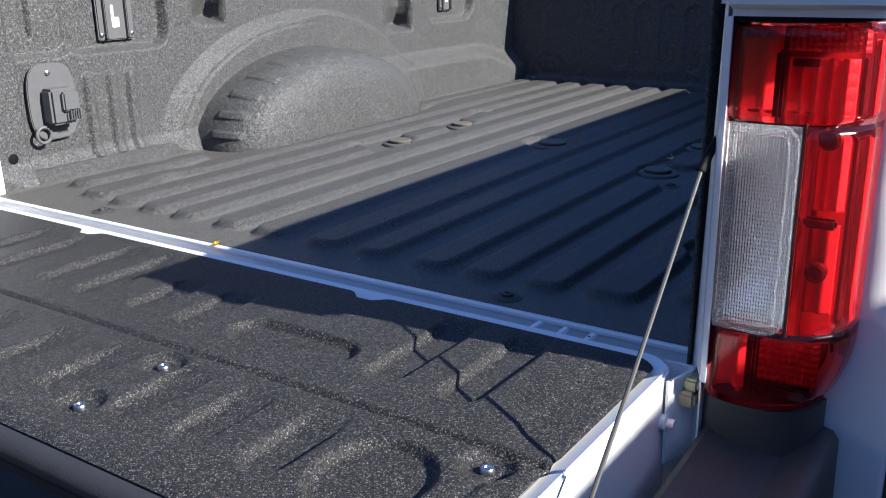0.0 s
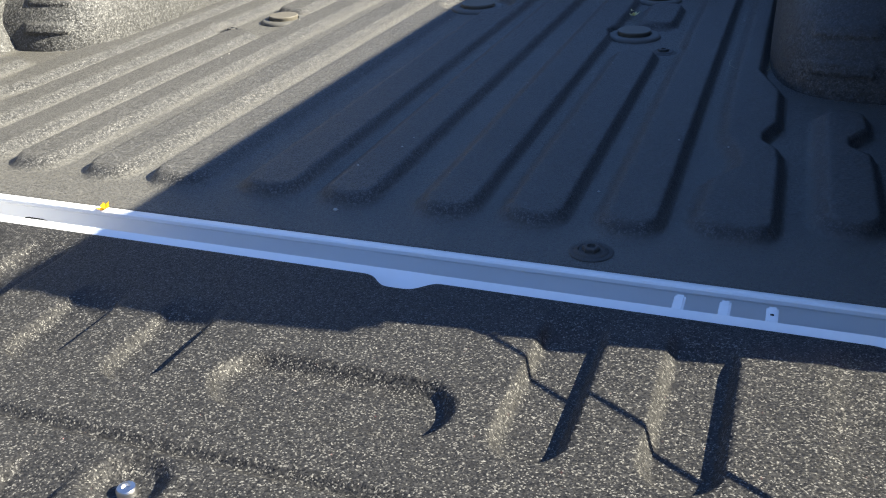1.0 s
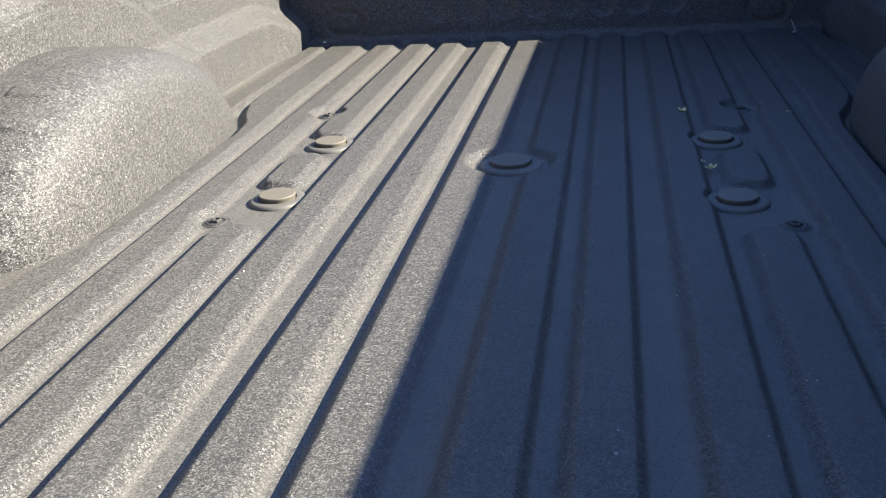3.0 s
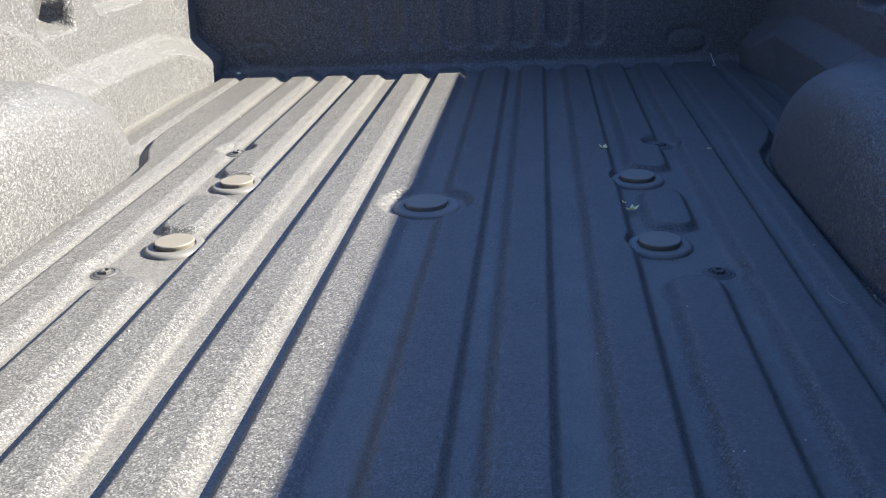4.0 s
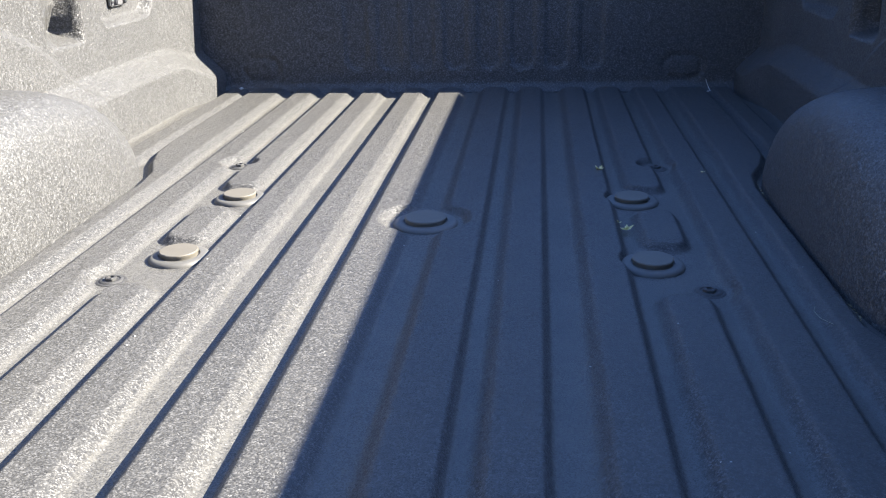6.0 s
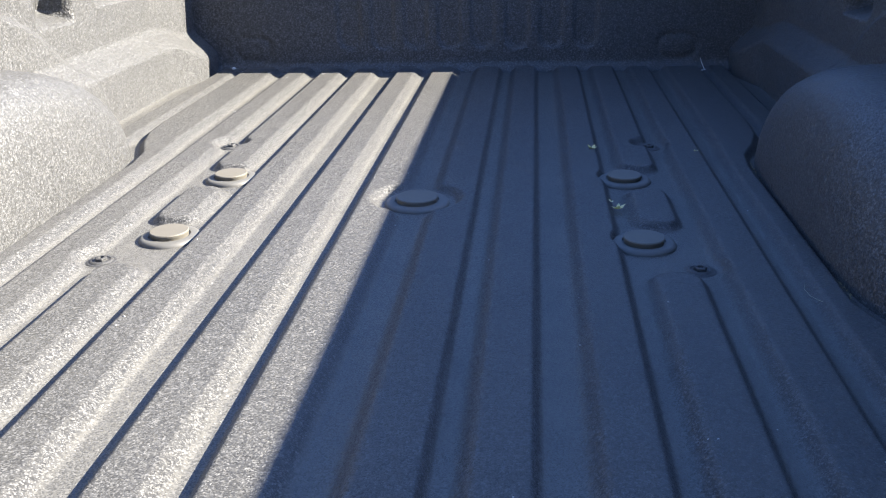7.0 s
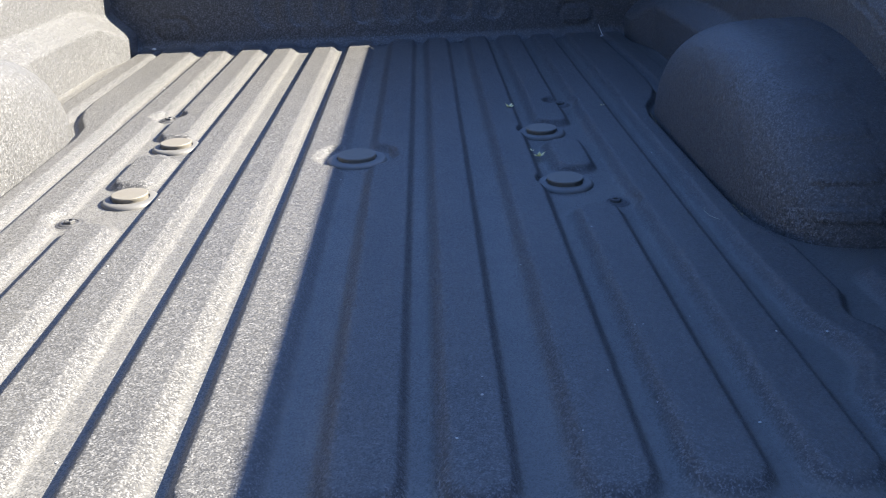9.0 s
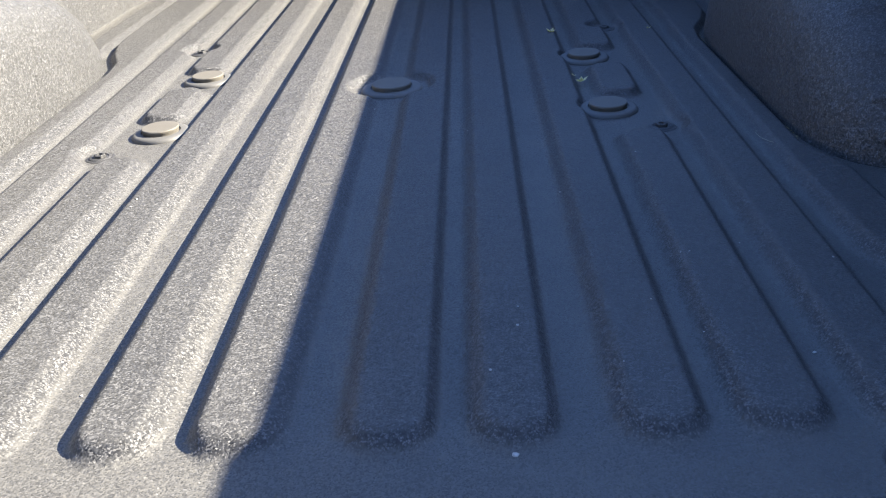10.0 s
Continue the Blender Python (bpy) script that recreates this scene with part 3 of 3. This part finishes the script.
# ---- tail lamp ----
def lamp(side):
    plan = [(0.814, -0.056), (0.815, -0.083), (0.822, -0.094), (0.860, -0.098), (0.900, -0.095), (0.926, -0.083), (0.944, -0.062), (0.954, -0.038), (0.958, -0.008)]

    def spot(x, y, z):
        """A point of the lamp's plan; the lamp bows a little and its lower outer corner draws in."""
        k = (z - 0.2) / 0.2
        w = min(1.0, max(0.0, (x - 0.86) / 0.09))
        g = min(1.0, max(0.0, (0.075 - z) / 0.085))
        return (side * (x - 0.022 * w * g * g), y + 0.006 * k * k, z)

    def skin(name, pts, zs, mat, parent, label="", thick=0.003, push=0.0):
        verts = [spot(x, y + push, z) for z in zs for x, y in pts]
        m = len(pts)
        faces = [(a * m + b, a * m + b + 1, (a + 1) * m + b + 1, (a + 1) * m + b) for a in range(len(zs) - 1) for b in range(m - 1)]
        me = bpy.data.meshes.new(name)
        me.from_pydata(verts, [], faces)
        me.materials.append(mat)
        ob = new(name, me)
        ob.parent = parent
        mod = ob.modifiers.new("thickness", "SOLIDIFY")
        mod.thickness, mod.offset = thick, 0
        me.shade_smooth()
        ob.visible_shadow = False
        if label:
            ob["label"] = label
        return ob

    def dense(pts, n=5):
        out = []
        for (xa, ya), (xb, yb) in zip(pts, pts[1:]):
            out += [(xa + (xb - xa) * k / n, ya + (yb - ya) * k / n) for k in range(n)]
        return out + [pts[-1]]

    full = dense(plan)
    # housing behind the lenses
    bm = bmesh.new()
    rows = []
    for z in np.linspace(-0.010, 0.408, 12):
        row = [spot(x, min(y + 0.068, -0.004), z) for x, y in plan] + [spot(0.814, 0.0, z)]
        rows.append([bm.verts.new(p) for p in row])
    n = len(rows[0])
    for a, b in zip(rows, rows[1:]):
        for k in range(n):
            bm.faces.new((a[k], a[(k + 1) % n], b[(k + 1) % n], b[k]))
    bm.faces.new(rows[0])
    bm.faces.new(rows[-1])
    h = part("tail_lamp", bm, DARK_RED, truck, "red tail lamp with a clear reversing lens")

    outer = [p for p in full if p[0] >= 0.897]
    skin("red_lens", full, np.linspace(0.308, 0.408, 8), RED_LENS, h, "upper red lens")
    skin("red_lens", outer, np.linspace(0.084, 0.308, 14), RED_LENS, h, "side red lens")
    skin("red_lens", full, np.linspace(-0.010, 0.084, 8), RED_LENS, h, "lower red lens")

    # clear lens: square at the post, rounded at its far corners
    def rounded(x0, x1, z0, z1, r):
        out = [(x0, z1), (x0, z0)]
        for cx, cz, a0 in ((x1 - r, z0 + r, -math.pi / 2), (x1 - r, z1 - r, 0.0)):
            out += [(cx + r * math.cos(a0 + k * math.pi / 12), cz + r * math.sin(a0 + k * math.pi / 12)) for k in range(7)]
        return out

    bm = bmesh.new()
    prism(bm, [(side * x, -0.0985, z) for x, z in rounded(0.826, 0.898, 0.083, 0.308, 0.020)], (0, -0.0035, 0), 0.001)
    part("clear_lens", bm, CLEAR_LENS, h, "clear fluted reversing lens").visible_shadow = False
    for inset, r in ((0.0, 0.0017), (0.0085, 0.0012)):
        ring = rounded(0.8265 + inset, 0.8975 - inset, 0.0835 + inset, 0.3075 - inset, 0.019 - inset)
        bm = bmesh.new()
        tube(bm, [(side * x, -0.1022, z) for x, z in ring + ring[:2]], r, 6)
        part("lens_rim", bm, CLEAR_LENS, h).visible_shadow = False
    # a row of beads runs down the edge beside the post and along the top
    bm = bmesh.new()
    for z in np.linspace(0.092, 0.300, 42):
        box(bm, min(side * 0.8285, side * 0.8335), max(side * 0.8285, side * 0.8335), -0.1035, -0.1015, z - 0.0017, z + 0.0017, 0.0006, 1)
    for x in np.linspace(0.838, 0.884, 18):
        box(bm, side * x - 0.0009, side * x + 0.0009, -0.1035, -0.1015, 0.3010, 0.3055, 0.0004, 1)
    part("beaded_edge", bm, CLEAR_LENS, h, "row of small moulded beads in the clear lens").visible_shadow = False

    def bowl(x, z):
        u, v = (x - 0.862) / 0.040, (z - 0.197) / 0.113
        return side * x, -0.090 + 0.056 * np.sqrt(np.clip(1 - v ** 2, 0, 1)) * np.sqrt(np.clip(1 - u ** 2, 0, 1)) + 0.0008 * np.abs(np.sin(z * 330)) + 0.0005 * np.abs(np.sin(x * 700)), z

    sheet("reverse_reflector", np.linspace(0.8285, 0.8955, 110), np.linspace(0.086, 0.306, 300), bowl, CHROME, h, "stepped chrome reflector", 0.0, side < 0)

    def block(name, x0, x1, y0, y1, z0, z1, mat, bevel=0.003):
        bm = bmesh.new()
        box(bm, min(side * x0, side * x1), max(side * x0, side * x1), y0, y1, z0, z1, bevel)
        return part(name, bm, mat, h)

    def prisms(name, x0, x1, z0, z1, y, mat, pitch, deep, cross=0.0):
        """A reflector pressed into upright prisms, one flank of each turned outwards."""
        def put(x, z):
            k = np.mod((x - x0) / pitch, 1.0)
            tooth = np.where(k < 0.3, k / 0.3, (1 - k) / 0.7)
            return side * x, y - deep * tooth - cross * np.abs(np.sin((z - z0) * math.pi / pitch)), z

        return sheet(name, np.linspace(x0, x1, max(8, int((x1 - x0) / pitch * 10))), np.linspace(z0, z1, 40), put, mat, h, "", 0.001, side < 0)

    # opaque webs added inside the lamp to stop sun leaking through shadowless lenses
    block("inner_wall", 0.8165, 0.8190, -0.0885, -0.004, -0.004, 0.404, GREY_PLASTIC, 0.001)
    block("inner_wall", 0.8985, 0.9020, -0.0960, -0.030, 0.080, 0.312, DARK_BEZEL, 0.001)
    # upper lamp: a plain cell in the lifted red, a dark web, a broad faceted cell under a lip of that red
    prisms("upper_cell", 0.821, 0.864, 0.318, 0.392, -0.060, RED_CELL_LIFTED, 0.0215, 0.010)
    block("divider", 0.865, 0.874, -0.0905, -0.081, 0.314, 0.382, DARK_BEZEL)
    block("divider", 0.880, 0.906, -0.0860, -0.080, 0.366, 0.374, DARK_BEZEL, 0.001)
    prisms("stop_reflector", 0.866, 0.936, 0.316, 0.372, -0.047, RED_CELL_LIFTED, 0.014, 0.008, 0.001)
    prisms("lip_reflector", 0.866, 0.944, 0.378, 0.402, -0.046, RED_CELL_LIFTED, 0.006, 0.005, 0.002)
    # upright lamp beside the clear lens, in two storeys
    prisms("stop_reflector", 0.904, 0.936, 0.214, 0.304, -0.046, RED_CELL_LIFTED, 0.0107, 0.007)
    block("divider", 0.903, 0.936, -0.076, -0.068, 0.200, 0.212, DARK_BEZEL)
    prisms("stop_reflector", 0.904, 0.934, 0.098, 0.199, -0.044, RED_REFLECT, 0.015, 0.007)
    block("divider", 0.937, 0.941, -0.034, -0.022, 0.05, 0.372, DARK_BEZEL, 0.001)
    prisms("edge_reflector", 0.942, 0.953, 0.045, 0.390, -0.020, RED_REFLECT, 0.0055, 0.004)
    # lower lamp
    prisms("marker_reflector", 0.821, 0.860, 0.000, 0.078, -0.062, RED_CELL_LIFTED, 0.0195, 0.010)
    block("divider", 0.861, 0.871, -0.0905, -0.081, 0.004, 0.078, DARK_BEZEL)
    block("divider", 0.871, 0.926, -0.0835, -0.075, 0.004, 0.014, DARK_BEZEL)
    prisms("turn_reflector", 0.866, 0.930, 0.010, 0.076, -0.050, RED_CELL_LIFTED, 0.0080, 0.005, 0.003)
    for z in (0.292, 0.150):
        bm = bmesh.new()
        lathe(bm, [(0.011, 0.0), (0.011, 0.008), (0.008, 0.010), (0.004, 0.005)], 20, (side * 0.919, -0.060, z), Matrix.Rotation(math.pi / 2, 4, "X"))
        part("bulb_socket", bm, DARK_BEZEL, h)
    # dark seals along the top and the post
    bm = bmesh.new()
    prism(bm, [spot(x, y - 0.003, 0.409) for x, y in full] + [spot(0.814, 0.0, 0.409)], (0, 0, 0.004))
    part("seal", bm, BLACK, h)
    return h


lamp(-1)
lamp(1)


# ---- tailgate cable ----
def stay(side):
    bm = bmesh.new()
    a, b = Vector((side * 0.801, -0.100, 0.258)), Vector((side * 0.818, -0.470, -0.058))
    pts = [a.lerp(b, k / 12) + Vector((0, 0, -0.004 * math.sin(math.pi * k / 12))) for k in range(13)]
    tube(bm, pts, 0.0024, 8)
    c = part("tailgate_cable", bm, CABLE, truck, "steel tailgate cable with black ends")
    bm = bmesh.new()
    tube(bm, [Vector((side * 0.813, -0.074, 0.294)), Vector((side * 0.806, -0.086, 0.276)), a + Vector((0, -0.004, -0.004))], 0.0048, 10)
    part("clevis", bm, BLACK, c)
    bm = bmesh.new()
    tube(bm, [b + Vector((0, 0.03, 0.022)), b, b + Vector((-side * 0.006, -0.02, -0.014))], 0.0075, 10)
    part("end_fitting", bm, BLACK, c)


stay(1)
stay(-1)
for side in (-1, 1):
    bm = bmesh.new()
    box(bm, side * 0.797 - 0.012, side * 0.797 + 0.012, -0.094, -0.04, -0.031, -0.011, 0.004)
    box(bm, side * 0.801 - 0.009, side * 0.801 + 0.009, -0.088, -0.04, -0.0112, 0.004, 0.003)
    part("latch", bm, BRASS, truck, "worn zinc latch")


# ---- side wall fittings on the sunlit side ----
def tie_down(y, z):
    """Bolted plate with a black folding cleat."""
    x = -0.842
    bm = bmesh.new()
    pts = []
    for k in range(28):
        a = k * math.tau / 28
        pts.append((x + 0.008, y + 0.062 * math.copysign(abs(math.cos(a)) ** 0.55, math.cos(a)), z + 0.088 * math.copysign(abs(math.sin(a)) ** 0.7, math.sin(a))))
    prism(bm, pts, (0.006, 0, 0), 0.002)
    p = part("tie_down_cleat", bm, GREY_PLASTIC, truck, "black plastic cleat bracket bolted to the side wall")
    bm = bmesh.new()
    box(bm, x + 0.012, x + 0.052, y - 0.030, y + 0.036, z - 0.050, z + 0.032, 0.006)
    part("body", bm, GREY_PLASTIC, p)
    bm = bmesh.new()
    box(bm, x + 0.050, x + 0.064, y - 0.006, y + 0.036, z - 0.020, z + 0.024, 0.004)
    part("lever", bm, GREY_PLASTIC, p)
    for k in range(5):
        bm = bmesh.new()
        box(bm, x + 0.062, x + 0.069, y + 0.006 + k * 0.006, y + 0.009 + k * 0.006, z - 0.040, z - 0.018, 0.001)
        part("grip", bm, GREY_PLASTIC, p)
    bm = bmesh.new()
    ring = [(x + 0.022, y - 0.040 + 0.018 * math.cos(a), z - 0.072 + 0.018 * math.sin(a)) for a in np.linspace(0, math.tau * 0.97, 22)]
    tube(bm, ring, 0.004, 8)
    part("loop", bm, GREY_PLASTIC, p)
    bm = bmesh.new()
    lathe(bm, [(0.006, 0.0), (0.006, 0.003), (0.003, 0.005)], 14, (x + 0.014, y - 0.006, z + 0.066), Matrix.Rotation(math.pi / 2, 4, "Y"))
    part("screw", bm, STEEL, p)


tie_down(0.205, 0.180)


def slotted_plate(y, z, w, h):
    x = -0.8695
    bm = bmesh.new()
    box(bm, x, x + 0.010, y - w / 2, y + w / 2, z - h / 2, z + h / 2, 0.003)
    p = part("anchor_plate", bm, GREY_PLASTIC, truck, "dark anchor plate with a slot and two screws")
    for o in (-1, 1):
        bm = bmesh.new()
        box(bm, x + 0.009, x + 0.020, y + o * w * 0.30 - 0.004, y + o * w * 0.30 + 0.004, z - h / 2 + 0.004, z + h / 2 - 0.004, 0.002)
        part("rim", bm, GREY_PLASTIC, p)
        bm = bmesh.new()
        lathe(bm, [(0.005, 0.0), (0.005, 0.003), (0.0025, 0.004)], 12, (x + 0.010, y + o * w * 0.42, z - h / 2 + 0.014), Matrix.Rotation(math.pi / 2, 4, "Y"))
        part("screw", bm, STEEL, p)
    bm = bmesh.new()
    box(bm, x + 0.009, x + 0.0125, y - 0.012, y + 0.010, z - h / 2 + 0.030, z - h / 2 + 0.055, 0.002)
    box(bm, x + 0.009, x + 0.0125, y - 0.012, y - 0.004, z - h / 2 + 0.050, z - h / 2 + 0.085, 0.002)
    part("slot_mark", bm, WHITE, p, "bare bright patch seen through the slot")


slotted_plate(0.425, 0.385, 0.105, 0.165)
slotted_plate(1.895, 0.385, 0.085, 0.165)
for hy, hz in ((0.078, 0.068), (0.055, 0.21)):
    bm = bmesh.new()
    lathe(bm, [(0.011, 0.0), (0.012, 0.002), (0.008, 0.003)], 20, (-0.8435 + float(wall_depth(np.array([hy]), np.array([hz]))[0]), hy, hz), Matrix.Rotation(math.pi / 2, 4, "Y"))
    part("wall_plug", bm, BLACK, truck, "dark round hole plug in the side wall")

# ---- rear wheel and arch on the near side ----
for side in (-1, 1):
    bm = bmesh.new()
    rings = [(0.25, -0.13), (0.38, -0.13), (0.41, -0.11), (0.42, -0.08), (0.42, 0.08), (0.41, 0.11), (0.38, 0.13), (0.25, 0.13)]
    lathe(bm, rings, 48, (side * 0.84, 1.03, -0.56), Matrix.Rotation(math.pi / 2, 4, "Y"))
    w = part("wheel", bm, RUBBER, truck, "black rear tyre")
    bm = bmesh.new()
    lathe(bm, [(0.10, 0.05), (0.20, 0.10), (0.25, 0.12), (0.25, 0.10)], 36, (side * 0.84, 1.03, -0.56), Matrix.Rotation(side * math.pi / 2, 4, "Y"))
    part("rim", bm, STEEL, w)
    bm = bmesh.new()
    arc = [Vector((side * 0.975, 1.03 - 0.62 * math.cos(a), -0.50 + 0.44 * math.sin(a))) for a in np.linspace(-0.1, math.pi + 0.1, 30)]
    tube(bm, arc, 0.045, 10)
    part("wheel_arch_flare", bm, BLACK, truck, "black wheel arch flare")

# ---- ground ----
bm = bmesh.new()
for ax, ay in ((-60, -60), (60, -60), (60, 60), (-60, 60)):
    bm.verts.new((ax, ay, -0.98))
bm.verts.ensure_lookup_table()
bm.faces.new(bm.verts)
tagged(part("ground", bm, ASPHALT), "dark asphalt below the truck", "ground", kind="structure")


# unseen dull ring round the lot, added to keep low sky light off the truck
bm = bmesh.new()
ring = [[bm.verts.new((28 * math.cos(k * math.tau / 72), 28 * math.sin(k * math.tau / 72), z)) for k in range(72)] for z in (-0.98, 9.0)]
for k in range(72):
    bm.faces.new((ring[0][k], ring[0][(k + 1) % 72], ring[1][(k + 1) % 72], ring[1][k]))
tagged(part("backdrop", bm, plain("sky_block_grey", (0.07, 0.075, 0.065), 0.9, 0, 0, 0.5, 1.5)), "unseen dull grey green ring round the lot, added to block low sky light", "backdrop", kind="structure")


# plain unseen wall added on the sun's side, for whatever object shades the truck's flank
bm = bmesh.new()
box(bm, 2.60, 2.80, -4.0, 7.0, -0.985, 1.155, 0.01)
tagged(part("shade_wall_east", bm, plain("shade_wall_grey", (0.30, 0.30, 0.29), 0.85, 0, 0, 0.2, 3.0, 0.3)), "plain grey unseen wall, added to shade the flank of the parked truck", "wall", kind="structure")


# ---- petals and crumbs on the bed ----
def petals(x, y, z, r, mat, label, seed, n=4):
    rnd = random.Random(seed)
    bm = bmesh.new()
    for k in range(n):
        a = k * math.tau / n + rnd.uniform(-0.4, 0.4)
        ln, wd, up = r * rnd.uniform(0.8, 1.2), r * rnd.uniform(0.35, 0.5), r * rnd.uniform(0.3, 0.9)
        d, s = Vector((math.cos(a), math.sin(a), 0)), Vector((-math.sin(a), math.cos(a), 0))
        c = Vector((0, 0, 0.001))
        vs = [bm.verts.new(c), bm.verts.new(c + d * ln * 0.5 + s * wd + Vector((0, 0, up * 0.5))), bm.verts.new(c + d * ln + Vector((0, 0, up))), bm.verts.new(c + d * ln * 0.5 - s * wd + Vector((0, 0, up * 0.4)))]
        bm.faces.new(vs)
    bmesh.ops.solidify(bm, geom=bm.faces[:], thickness=0.0006)
    ob = part("petal", bm, mat, None, "", False)
    ob.location = (x, y, z)
    return tagged(ob, label, "petal")


petals(-0.083, -0.003, 0.003, 0.010, YELLOW, "small bright yellow petals lying on the white sill", 3, 5)
petals(0.343, 1.072, 0.004, 0.011, PALE, "dry yellowish blossom on the bed floor beside a hitch cover", 5, 5)
petals(0.318, 1.418, 0.012, 0.010, PALE, "dry yellowish blossom on a floor rib", 6, 5)
petals(0.333, 1.105, 0.006, 0.006, PALE, "dry yellowish blossom scrap on the bed floor", 7, 3)
petals(0.518, 1.400, 0.012, 0.006, PALE, "dry yellowish blossom scrap on the bed floor", 8, 3)


def crumb(x, y, z, r, seed):
    rnd = random.Random(seed)
    bm = bmesh.new()
    bmesh.ops.create_icosphere(bm, subdivisions=1, radius=r)
    for v in bm.verts:
        v.co = Vector((v.co.x * rnd.uniform(0.7, 1.5), v.co.y * rnd.uniform(0.6, 1.2), max(v.co.z, -0.4 * r) * rnd.uniform(0.5, 0.9)))
    ob = part("crumb", bm, CHALK, None, "", False)
    ob.location = (x, y, z + 0.3 * r)
    return tagged(ob, "tiny pale crumb of dirt on the bed floor", "crumb", "crumbs on the bed floor")


for cx, cy, cr in ((0.583, 0.361, 0.0018), (0.523, 0.355, 0.0014), (0.453, 0.201, 0.0018), (0.16, 0.174, 0.0016), (-0.70, 2.30, 0.006), (0.679, 2.29, 0.004), (-0.54, 1.80, 0.003), (-0.67, 2.295, 0.0045)):
    crumb(cx, cy, float(floor_height(np.array([cx]), np.array([cy]))[2][0]), cr, int(cx * 900))
crumb(0.381, 0.385, 0.0118, 0.0034, 1)
crumb(0.372, 0.386, 0.0118, 0.0015, 3)
crumb(0.177, 0.074, 0.0, 0.003, 2)
rnd = random.Random(11)
for k in range(46):
    cx, cy = rnd.uniform(-0.55, 0.6), rnd.uniform(0.03, 2.2)
    cz = float(floor_height(np.array([cx]), np.array([cy]))[2][0])
    crumb(cx, cy, cz, rnd.uniform(0.0007, 0.0016), 20 + k)

bm = bmesh.new()
tube(bm, [(0.628 + 0.003 * math.sin(k), 0.815 + 0.006 * k, 0.003 + 0.001 * (k % 2)) for k in range(6)], 0.0008, 6)
tagged(part("dry_stalk", bm, CHALK), "short pale dry stalk beside the wheelhouse", "stalk")

bm = bmesh.new()
tube(bm, [(0.557, 0.755, 0.0125), (0.552, 0.740, 0.0135), (0.554, 0.719, 0.0135), (0.562, 0.708, 0.0125), (0.574, 0.705, 0.0085)], 0.0002, 6)
tagged(part("dry_stalk", bm, BRASS), "hair-thin curved dry stalk on a floor rib", "stalk")

bm = bmesh.new()
tube(bm, [(0.692, 2.268, 0.004), (0.681, 2.284, 0.010), (0.673, 2.290, 0.028), (0.668, 2.286, 0.042)], 0.0012, 6)
tagged(part("dry_stalk", bm, CHALK), "pale dry twig standing at the foot of the bulkhead", "stalk")

# dry debris caught in the crease along the foot of each wheelhouse
rnd = random.Random(31)
for side in (-1, 1):
    verts, faces = [], []
    for k in range(110):
        t = rnd.random()
        y = 0.74 + 0.62 * t
        x = side * ((0.633 if side < 0 else 0.615) - abs(rnd.gauss(0.0, 0.0025)))
        r = rnd.uniform(0.0006, 0.0017)
        a = rnd.uniform(0, math.pi)
        dx, dy = r * 1.6 * math.cos(a), r * 1.6 * math.sin(a)
        b = len(verts)
        z = 0.0015
        verts += [(x - dx, y - dy, z), (x + dx, y + dy, z), (x - dy, y + dx, z), (x + dy * 0.5, y - dx * 0.5, z + r * 1.4)]
        faces += [(b, b + 1, b + 2), (b, b + 3, b + 1), (b + 1, b + 3, b + 2), (b + 2, b + 3, b)]
    me = bpy.data.meshes.new("debris")
    me.from_pydata(verts, [], faces)
    me.materials.append(plain("dry_debris", (0.30, 0.24, 0.13), 0.8, 0, 0, 0.3, 400))
    tagged(new("debris", me), "dry tan plant debris along the foot of the wheelhouse", "debris", kind="stuff")
